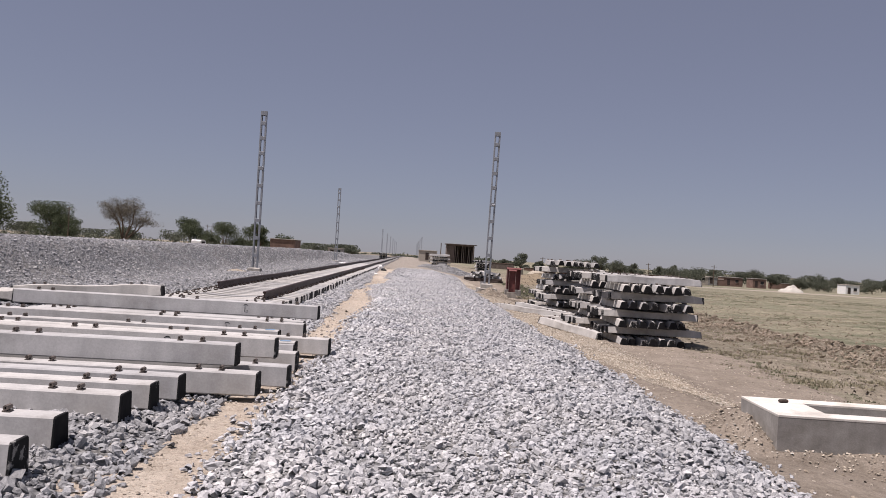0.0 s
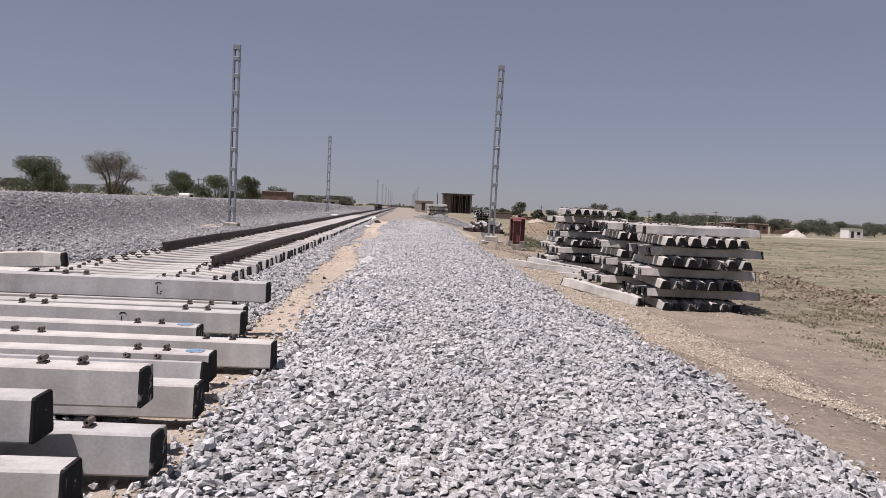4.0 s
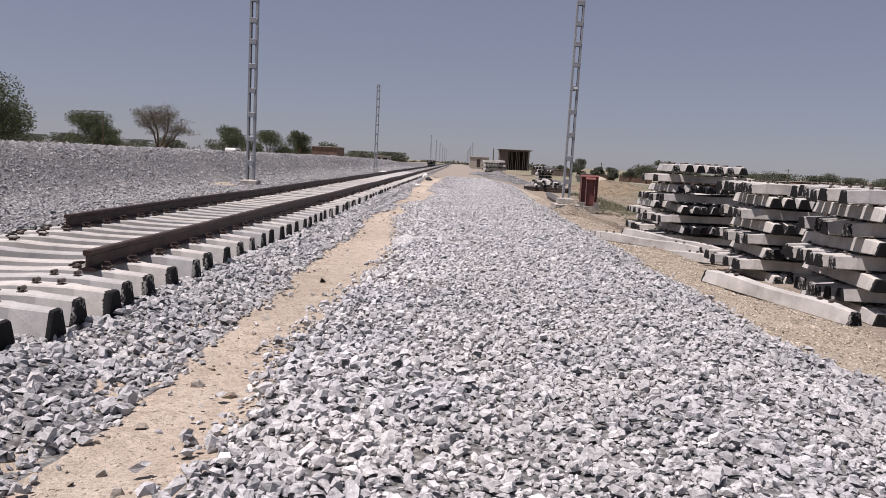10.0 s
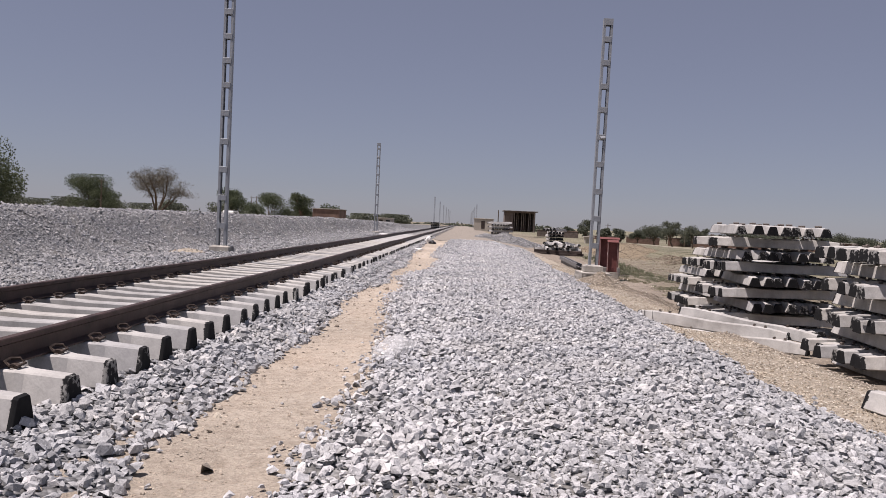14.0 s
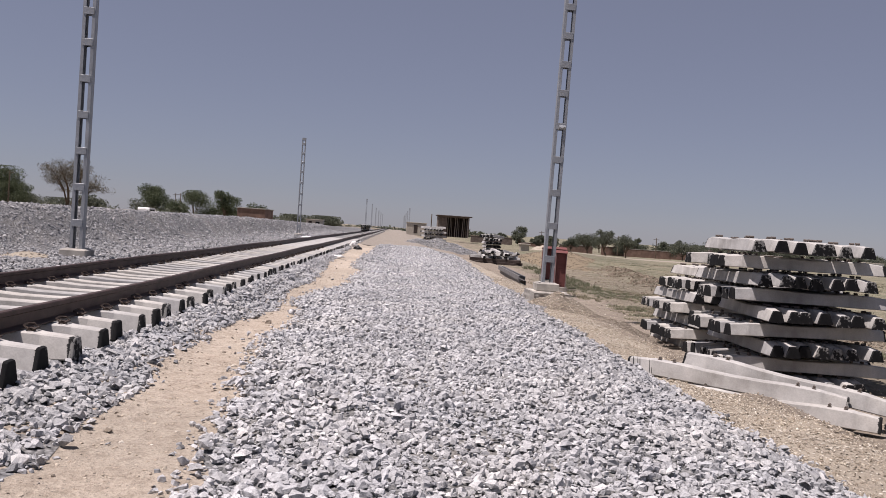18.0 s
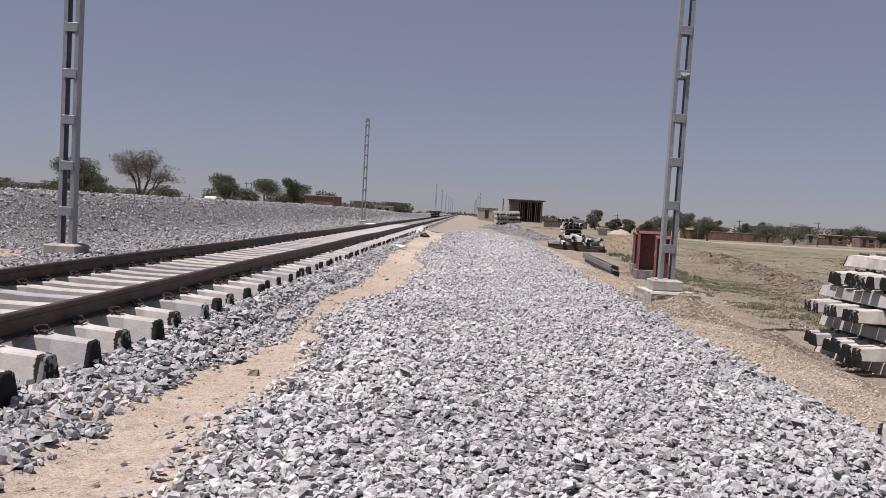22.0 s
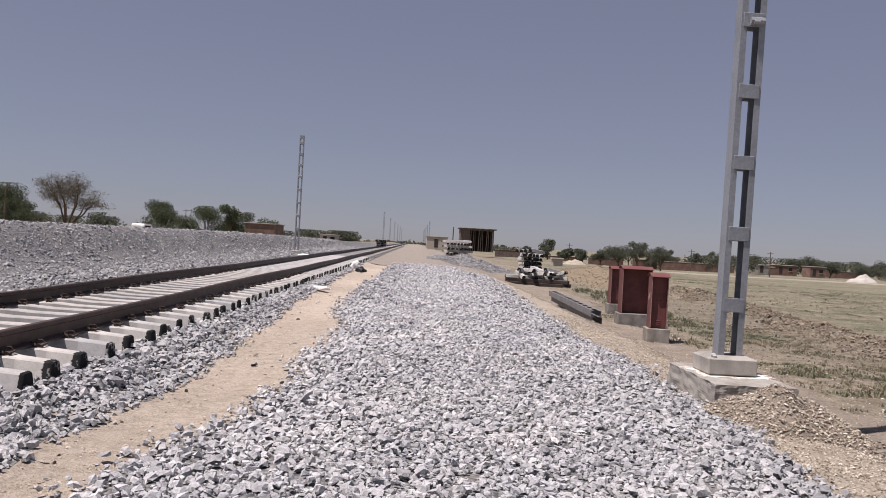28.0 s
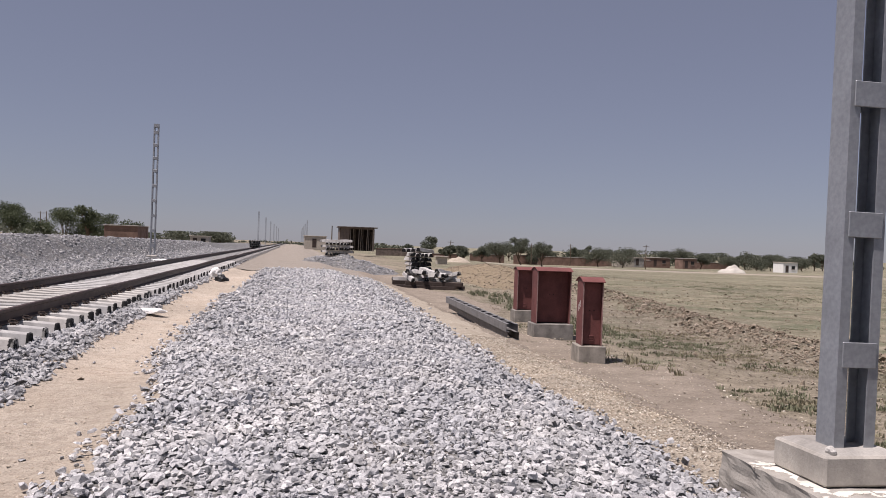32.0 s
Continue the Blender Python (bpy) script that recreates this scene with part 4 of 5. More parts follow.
for x, y, z, turn in ((7.0, 85.1, -0.5, 4), (8.0, 85.6, -0.48, -6)):
    far.append(pose(x, y, z, rs.gauss(0, 2), rs.gauss(0, 1), turn))
for i in range(11):
    far.append(pose(6.5 + 0.24 * i, 85.3 + rs.uniform(-0.4, 0.5), -0.34 + 0.13 * (i % 3), rs.uniform(-14, 14), rs.uniform(-7, 10), rs.uniform(60, 120)))
joined("far_sleeper_pile", far, "far tumbled pile of grey concrete sleepers with black ends")
for k in range(7):
    bm = boxes((-1.6 + 0.25 * (k % 3), 1.55 - 0.2 * (k % 2), -0.11, 0.11, 0, 0.19), bevel=0.015)
    beam = tagged(mesh_object("timber_beam", bm, M_DARKW), "dark weathered timber lying under the sleeper pile", "timber", "timbers under the far pile")
    beam.matrix_world = pose(7.2 + 0.35 * (k % 3), 83.9 + 0.4 * (k % 4), -0.84 + 0.2 * (k // 4), 0, 0.5, -5 + 4 * (k % 4))
far = []
for k in range(8):
    top = k == 7
    for i in range(7):
        z = -0.2 + k * 0.235
        if k % 2:
            far.append(pose(4.35 - (0.12 if top else 0.0) + rs.gauss(0, 0.04), 116.8 + 0.29 * i, z, rs.gauss(0, 2), rs.gauss(0, 0.6) - (1.5 if top else 0), rs.gauss(0, 1.5)))
        else:
            far.append(pose(3.45 + 0.3 * i, 117.7 + rs.gauss(0, 0.08), z, rs.gauss(0, 2), 0, 90 + rs.gauss(0, 1.5)))
joined("farthest_sleeper_stack", far, "farthest crosswise stack of grey concrete sleepers")
far = [pose(-4.9 + 0.27 * i, 152 + rs.gauss(0, 0.1), 0.42 + 0.24 * k, 0, 0, 90 + rs.gauss(0, 1)) for k in range(4) for i in range(5)]
joined("track_sleeper_stack", far, "small stack of grey sleepers left on the distant track")


# ---- rails ----
def rail(x, y0, y1, z, name, label):
    """A flat-bottomed rail: foot, web and head."""
    e = thing(name, label, "rail", pose(x, y0, z), "running rails")
    sections = (("foot", [(-0.07, 0), (0.07, 0), (0.07, 0.012), (0.012, 0.03), (-0.012, 0.03), (-0.07, 0.012)]),
                ("web", [(-0.0115, 0.029), (0.0115, 0.029), (0.009, 0.122), (-0.009, 0.122)]),
                ("head", [(0.009, 0.118), (0.034, 0.132), (0.034, 0.162), (0.028, 0.17), (-0.028, 0.17), (-0.034, 0.162), (-0.034, 0.132), (-0.009, 0.118)]))
    for n, prof in sections:
        bm = extrude_profile(prof, y0, y1, 160, wobble=lambda y: (0.02 * math.sin(y * 0.21) * min(1, max(0, (y - 25) / 20)), 0.008 * math.sin(y * 0.5)))
        bmesh.ops.translate(bm, verts=bm.verts, vec=(0, -y0, 0))
        part(n, bm, M_RAIL, e)
    return e


RAIL_Z = 0.262
rail(-2.90, 20.75, 420, RAIL_Z, "rail", "dark rusty steel rail clipped to concrete sleepers, its end cut square")
rail(-4.645, 24.15, 420, RAIL_Z, "rail", "dark rusty steel rail clipped to concrete sleepers, its end cut square")


# ---- lattice masts ----
def channel_bm(h, side):
    """A steel channel upright: web outwards, flanges inwards."""
    t = 0.009
    prof = [(0, -0.1), (0.075, -0.1), (0.075, -0.1 + t), (t, -0.1 + t), (t, 0.1 - t), (0.075, 0.1 - t), (0.075, 0.1), (0, 0.1)]
    bm = bmesh.new()
    rings = [[bm.verts.new((side * (-0.15 + x), y, z)) for x, y in prof] for z in (0, h)]
    n = len(prof)
    for k in range(n):
        bm.faces.new((rings[0][k], rings[0][(k + 1) % n], rings[1][(k + 1) % n], rings[1][k]))
    bm.faces.new(rings[0][::-1])
    bm.faces.new(rings[1])
    bmesh.ops.recalc_face_normals(bm, faces=bm.faces)
    return bm


def mast(m, h=7.8, first=0.66, pitch=0.87, label="galvanised steel mast of two channels with batten plates", clamp=False, steel=None):
    steel = steel or M_GALV
    e = thing("railway_mast", label, "mast", m, "masts along the line")
    part("leg", channel_bm(h, 1), steel, e)
    part("leg", channel_bm(h, -1), steel, e)
    me = as_mesh("batten", box(bmesh.new(), -0.125, 0.125, -0.006, 0.006, -0.085, 0.085, 0.004), steel)
    z, k = first, 0
    while z < h - 0.2:
        for s in (-1, 1):
            share("batten", me, e, pose(0, s * 0.107, z))
        z += pitch if k < 5 else pitch * 0.86
        k += 1
    part("top_plate", boxes((-0.15, 0.15, -0.115, -0.101, h - 0.2, h), (-0.15, 0.15, 0.101, 0.115, h - 0.2, h), (-0.15, 0.15, -0.1, 0.1, h + 0.001, h + 0.01)), steel, e)
    if clamp:
        part("clamp", tube(tube(bmesh.new(), [(-0.05, -0.13, 4.12), (0.12, -0.13, 4.12)], [0.05, 0.05], 8), [(-0.02, -0.16, 4.1), (0.05, -0.16, 4.1)], [0.035, 0.035], 8), steel, e)
    return e


def footing(x, y, ztop, w=0.6, low=(1.1, 1.6, 0.45), off=(0.0, 0.0), label="two-tier cast concrete mast footing with a rough face"):
    e = thing("mast_footing", label, "footing", pose(x, y, 0), "mast footings")
    part("muff", boxes((-w / 2, w / 2, -w / 2, w / 2, ztop - 0.2, ztop), bevel=0.015), M_CONC_R, e, "smooth upper concrete tier")
    bm = bmesh.new()
    g = [[bm.verts.new((sx * q, sy * q, ztop + zz)) for sx, sy in ((-1, -1), (1, -1), (1, 1), (-1, 1))] for q, zz in ((w / 2 - 0.02, -0.004), (w / 2 - 0.1, 0.03), (0.08, 0.012))]
    for p, q in zip(g, g[1:]):
        for k in range(4):
            bm.faces.new((p[k], p[(k + 1) % 4], q[(k + 1) % 4], q[k]))
    bm.faces.new(g[2])
    part("mortar_cap", bm, M_CONC_R, e, "sloped mortar cap round the legs")
    a, b, c = low
    bm = boxes((-a / 2 + off[0], a / 2 + off[0], -b / 2 + off[1], b / 2 + off[1], ztop - 0.2 - c, ztop - 0.2 - 0.003))
    bmesh.ops.subdivide_edges(bm, edges=list(bm.edges), cuts=20, use_grid_fill=True)
    for v in bm.verts:
        q = v.co + Vector((x, y, 0))
        edge = 1.0 if v.co.z < ztop - 0.21 else 0.35
        v.co += Vector((noise.noise(q * 4.3), noise.noise(q * 4.3 + Vector((9, 0, 0))), 0)) * 0.028 * edge + Vector((noise.noise(q * 14), noise.noise(q * 14 + Vector((4, 0, 0))), 0)) * 0.014 * edge + Vector((0, 0, -abs(noise.noise(q * 5)) * 0.02))
    part("block", bm, M_CONC_D, e, "rough lower concrete block")
    return e


mast(pose(4.26, 46.05, 0.10, 0, 0.8, 0), 7.9, clamp=True)
footing(4.25, 46.1, 0.12, 0.6, (0.92, 1.78, 0.55), (0.0, -0.14))
bm = bmesh.new()
bmesh.ops.create_grid(bm, x_segments=150, y_segments=150, size=0.62)
thin = []
for f in bm.faces:
    q = f.calc_center_median()
    out = max(abs(q.x), abs(q.y)) - 0.30
    if out < -0.015 or out + 0.16 * noise.noise(q * 3.1) + 0.09 * noise.noise(q * 13.0) + 0.04 * noise.noise(q * 37.0) > 0.085:
        thin.append(f)
bmesh.ops.delete(bm, geom=thin, context="FACES")
bmesh.ops.solidify(bm, geom=list(bm.faces), thickness=0.008)
spill = tagged(mesh_object("lime_spill", bm, M_CONC_W), "dried white mortar spilt round the mast footing", "mortar")
spill.matrix_world = pose(4.25, 46.02, -0.084)
bm = bmesh.new()
bmesh.ops.create_icosphere(bm, subdivisions=2, radius=0.035)
for v in bm.verts:
    v.co *= 1 + 0.35 * noise.noise(v.co * 30)
tagged(mesh_object("stone", bm, M_CONC_W), "pale stone lying on the mast footing", "stone").matrix_world = pose(4.03, 45.86, 0.145)
mast(pose(-7.46, 44.9, 0.24, 0, 0, 0), 7.85)
footing(-7.46, 44.9, 0.26, 0.62, (1.3, 1.3, 0.4))
mast(pose(-7.6, 92.8, 0.2, 0, 0, 0), 7.75)
footing(-7.6, 92.8, 0.26, 0.62, (1.3, 1.3, 0.4))
for i in range(6):
    mast(pose(-7.6, 240 + 50 * i, 0.1), 7.8, label="distant galvanised steel mast beside the track")
for i in range(5):
    mast(pose(4.1, 290 + 50 * i, -0.3), 7.8, label="distant galvanised steel mast beside the track")


# ---- red equipment boxes ----
def cabinet(x, y, w, d, base_h, h, turn, label, marks=False, zg=-1.17):
    """A red steel trackside cabinet with an arched hood on a concrete plinth."""
    e = thing("equipment_cabinet", label, "cabinet", pose(x, y, zg, 0, 0, turn), "red cabinets beside the line")
    pl = part("plinth", boxes((-w / 2 - 0.08, w / 2 + 0.08, -d / 2 - 0.08, d / 2 + 0.08, -0.25, base_h), bevel=0.015), M_CONC_P, e, "rough grey concrete plinth")
    z0, z1 = base_h + 0.004, base_h + h
    t = 0.02
    part("side_panel", boxes((-w / 2, -w / 2 + t, -d / 2, d / 2, z0, z1), bevel=0.004), M_RED, e)
    part("side_panel", boxes((w / 2 - t, w / 2, -d / 2, d / 2, z0, z1), bevel=0.004), M_RED, e)
    part("back_panel", boxes((-w / 2 + t + 0.001, w / 2 - t - 0.001, d / 2 - t, d / 2 - 0.002, z0, z1)), M_RED, e)
    deep = -d / 2 + (0.3 if w > 0.8 else 0.1)
    door = part("door", boxes((-w / 2 + t + 0.004, w / 2 - t - 0.004, deep + 0.001, deep + 0.02, z0 + 0.02, z1 - 0.02), bevel=0.003), M_RED, e)
    for k in range(3):
        part("louvre", boxes((-0.06, 0.06, deep - 0.02, deep, z0 + 0.1 + 0.05 * k, z0 + 0.12 + 0.05 * k), bevel=0.004), M_RED, door)
    for s in (-1, 1):
        part("vent", tube(bmesh.new(), [(s * 0.05, deep, z0 + h * 0.55), (s * 0.05, deep - 0.007, z0 + h * 0.55)], [0.014, 0.014], 8), M_DARK, door)
    # front edges: worn paint, with the sun they catch painted in as a pale strip
    for s in (-1, 1):
        part("edge_strip", boxes((s * (w / 2 - 0.011) - 0.012, s * (w / 2 - 0.011) + 0.012, -d / 2 - 0.008, -d / 2 - 0.001, z0, z1)), M_REDEDGE, e, "worn edge, paled as if sunlit")
    # arched hood, overhanging the front
    bm = bmesh.new()
    n = 8
    front, rear = [], []
    for i in range(n + 1):
        u = i / n
        yy = -d / 2 - 0.07 + (d + 0.14) * u
        zz = z1 + 0.002 + 0.1 * math.sin(math.pi * min(1, u * 1.0))
        front.append((yy, zz))
    vs = [[bm.verts.new((s * (w / 2 + 0.03), yy, zz + up)) for yy, zz in front] for s in (-1, 1) for up in (0, 0.015)]
    for a, b in ((0, 2), (1, 3), (0, 1), (2, 3)):
        for i in range(n):
            bm.faces.new((vs[a][i], vs[a][i + 1], vs[b][i + 1], vs[b][i]))
    for i in (0, n):
        bm.faces.new((vs[0][i], vs[1][i], vs[3][i], vs[2][i]))
    bmesh.ops.recalc_face_normals(bm, faces=bm.faces)
    part("hood", bm, M_RED, e, "arched red hood")
    # cheeks that close the arch
    for s in (-1, 1):
        bm = bmesh.new()
        lo = [bm.verts.new((s * (w / 2 - 0.001), -d / 2, z1 - 0.01)), bm.verts.new((s * (w / 2 - 0.001), d / 2, z1 - 0.01))]
        hi = [bm.verts.new((s * (w / 2 - 0.001), yy, zz - 0.001)) for yy, zz in front[1:-1]]
        bm.faces.new([lo[0]] + hi + [lo[1]])
        ex = bmesh.ops.extrude_face_region(bm, geom=list(bm.faces))
        bmesh.ops.translate(bm, verts=[v for v in ex["geom"] if isinstance(v, bmesh.types.BMVert)], vec=(-s * 0.015, 0, 0))
        bmesh.ops.recalc_face_normals(bm, faces=bm.faces)
        part("cheek", bm, M_RED, e)
    if marks:
        bm = bmesh.new()
        for k in range(3):
            yy = -0.1 + 0.1 * k
            tube(bm, [(-w / 2 - 0.002, yy, z0 + 0.85 - 0.05 * k), (-w / 2 - 0.002, yy + 0.03, z0 + 1.0 - 0.05 * k), (-w / 2 - 0.002, yy + 0.06, z0 + 0.9 - 0.05 * k)], [0.006] * 3, 4)
        part("chalk_mark", bm, M_CHALK, e, "pale scrawled marks")
    return e


cabinet(7.2, 59.3, 0.46, 0.62, 0.45, 1.42, -7, "narrow red steel cabinet with pale scrawl on a concrete plinth", True)
cabinet(7.93, 64.6, 1.0, 0.66, 0.45, 1.5, -3, "wide red steel cabinet with an arched hood on a concrete plinth")
cabinet(8.6, 70.0, 0.6, 0.6, 0.42, 1.4, -3, "red steel cabinet on a concrete plinth behind the others")

# a mast lying on the verge
lying = mast(pose(5.9, 61.2, -0.56, -90, 0, -2.0), 10.5, label="galvanised steel mast lying on another, its end dark", steel=M_GALV_OLD)
mast(pose(5.96, 61.3, -0.77, -90, 0, -2.3), 10.4, label="galvanised steel mast lying half sunk in the ground", steel=M_GALV_OLD)

# hollow precast block beside the road
e = thing("precast_block", "pale hollow concrete block half sunk in the dirt", "concrete block", pose(4.12, 10.9, -0.27, 0, 0, -4))
for r in ((0, 2.6, 0, 0.28), (0, 2.6, 0.92, 1.2), (0, 0.6, 0.281, 0.919), (1.7, 2.6, 0.281, 0.919)):
    part("wall", boxes((*r, -0.35, 0.235)), M_CONC_D, e, "stained grey concrete wall")
    part("rim", boxes((r[0] - 0.002 if r[0] == 0 else r[0] + 0.001, r[1], r[2] - 0.002 if r[2] == 0 else r[2], r[3], 0.2352, 0.262), bevel=0.004), M_CONC_W, e, "lime-washed top")
part("base", boxes((0.6, 1.7, 0.281, 0.919, 0, 0.1)), M_CONC_R, e)
tagged(mesh_object("stone", boxes((-0.06, 0.06, -0.03, 0.03, 0, 0.035), bevel=0.012), M_IRON), "brown stone lying on the concrete block", "stone").matrix_world = pose(4.55, 11.75, -0.006, 0, 0, 20)


# ---- litter ----
def crumple(w, d, h, seed, n=14):
    bm = bmesh.new()
    bmesh.ops.create_icosphere(bm, subdivisions=3, radius=1.0)
    for v in bm.verts:
        k = 1 + 0.28 * noise.noise(v.co * 2.1 + Vector((seed, 0, 0))) + 0.14 * noise.noise(v.co * 6.0 + Vector((0, seed, 0)))
        v.co = Vector((v.co.x * w * k, v.co.y * d * k, max(-0.02, v.co.z * h * k)))
    return bm


tagged(mesh_object("plastic_sack", crumple(0.34, 0.16, 0.07, 3.0), M_CLOTH), "crumpled white plastic sack lying on the sand path", "litter").matrix_world = pose(-2.02, 56.8, 0.03, 0, 0, 15)
tagged(mesh_object("plastic_sack", crumple(0.22, 0.2, 0.2, 8.0), M_BLACKPL), "black plastic bag on the sand path", "litter").matrix_world = pose(-1.8, 70.0, 0.0)
tagged(mesh_object("plastic_sack", crumple(0.22, 0.16, 0.3, 5.0), M_CLOTH), "crumpled white sack behind the black bag", "litter").matrix_world = pose(-2.05, 70.5, 0.12, 20, 20, 0)
tagged(mesh_object("plastic_sack", crumple(0.5, 0.25, 0.1, 9.0), M_CLOTH), "white plastic sack lying by the far mast footing", "litter").matrix_world = pose(-6.4, 88.0, 0.1)
film = Mat("clear plastic film", 0.15, 0, 0.5)
film.b.inputs["Transmission Weight"].default_value = 0.35
film.b.inputs["IOR"].default_value = 1.12
film.b.inputs["Base Color"].default_value = (0.93, 0.93, 0.93, 1)
film.b.inputs["Alpha"].default_value = 0.34
tagged(mesh_object("clear_bag", crumple(0.27, 0.22, 0.2, 12.0), film.m, None, True), "crumpled clear plastic bag on the edge of the gravel", "litter").matrix_world = pose(-0.55, 26.85, -0.05, 0, 0, 30)


# ---- heaps ----
def heap(name, x, y, w, d, h, material, label, z0=None, seed=1, rubble=0, stone=0.05, stone_mat_=None, turn=0.0):
    """A mound with an uneven outline, and loose pieces lying on it."""
    def top(px, py):
        q = Vector((px, py, 0))
        r = math.hypot(px, py) * (1 + 0.22 * noise.noise(q * 1.6 + Vector((seed, 3, 0))))
        return max(0.0, 1 - r) ** 0.85 * h * (1 + 0.3 * noise.noise(q * 3 + Vector((seed, 0, 0)))) + 0.05 * h * noise.noise(q * 11 + Vector((0, seed, 0))), r

    bm = bmesh.new()
    bmesh.ops.create_grid(bm, x_segments=44, y_segments=44, size=1.15)
    for v in bm.verts:
        k, r = top(v.co.x, v.co.y)
        v.co = Vector((v.co.x * w, v.co.y * d, k - 0.03 - 0.5 * max(0.0, r - 0.92)))
    ca, sa = math.cos(radians(turn)), math.sin(radians(turn))

    def ground(px, py):
        return float(land(np.array([x + ca * px - sa * py]), np.array([y + sa * px + ca * py]))[0])

    z = ground(0, 0) if z0 is None else z0
    if z0 is None:
        for v in bm.verts:
            v.co.z += ground(v.co.x, v.co.y) - z
    ob = mesh_object(name, bm, material, None, True)
    ob.matrix_world = pose(x, y, z, 0, 0, turn)
    tagged(ob, label, "heap")
    if rubble:
        rg = np.random.default_rng(seed + 50)
        px, py = rg.uniform(-0.95, 0.95, rubble), rg.uniform(-0.95, 0.95, rubble)
        hz = np.array([top(a, b) for a, b in zip(px, py)])
        ok = hz[:, 1] < 0.93
        m = ob.matrix_world
        pts = np.array([m @ Vector((a * w, b * d, c - 0.02 + (ground(a * w, b * d) - z if z0 is None else 0.0))) for a, b, c in zip(px[ok], py[ok], hz[ok, 0])])
        stones("rubble", pts[:, 0], pts[:, 1], sizes(rg, len(pts), stone), stone_mat_, "small lumps lying on the heap", rg, 0.1, 0.5, base=pts[:, 2], tilt=0.3)
    return ob


heap("mound", 4.6, 103, 3.5, 5.0, 0.95, M_GRAVEL, "low mound of grey crushed stone beside the road", None, 1, 3500, 0.1, M_STONE_D)
heap("mound", 25.8, 171, 2.2, 2.2, 0.95, M_GRIT, "low mound of pale sand on the field", -1.0, 2)
heap("mound", 105.5, 232, 3.3, 3.0, 1.9, M_PALEHEAP, "pale conical mound on the far field", -2.5, 3)
heap("mound", 4.4, 44.72, 0.95, 0.9, 0.44, M_DIRT, "mound of dug soil and rubble before the mast footing", None, 4, 4200, 0.026, M_GRITLUMP, 0)
heap("mound", 3.98, 11.7, 0.42, 0.95, 0.34, M_DIRT, "low heap of brown dirt against the concrete block", None, 8, 500, 0.026, M_GRITLUMP)
heap("mound", 5.2, 10.75, 1.5, 0.5, 0.2, M_DIRT, "low bank of brown dirt before the concrete block", None, 11, 500, 0.026, M_GRITLUMP)
heap("mound", 4.85, 13.5, 0.4, 0.6, 0.14, M_DIRT, "low heap of brown dirt near the concrete block", None, 9, 250, 0.035, M_LUMP)
heap("mound", 18.6, 120, 5.0, 34, 1.05, M_DUG, "long low bank of dug ochre earth beyond the cabinets", -1.15, 10, 2500, 0.11, M_CLOD, -11)
heap("mound", 5.7, 43.3, 0.6, 1.5, 0.22, M_DIRT, "low mound of dug brown soil on the verge", None, 5, 2600, 0.028, M_LUMP, 25)
heap("mound", -8.1, 43.6, 0.9, 1.3, 0.16, M_GRIT, "patch of tan soil at the foot of the bank", 0.06, 6, 120, 0.04, M_LUMP)


# ---- trees ----
def cards(pos, s, rg, wide=0.55):
    """Small bent leaf faces at the given points."""
    n = len(pos)
    u = rg.normal(0, 1, (n, 3))
    u /= np.linalg.norm(u, axis=1)[:, None]
    v = np.cross(u, rg.normal(0, 1, (n, 3)))
    v /= np.linalg.norm(v, axis=1)[:, None]
    w = np.cross(u, v)
    s = s[:, None]
    P = np.stack([pos - u * s, pos + v * s * wide + w * s * 0.2, pos + u * s, pos - v * s * wide + w * s * 0.2], 1).reshape(-1, 3)
    return P, np.arange(n * 4).reshape(-1, 4)


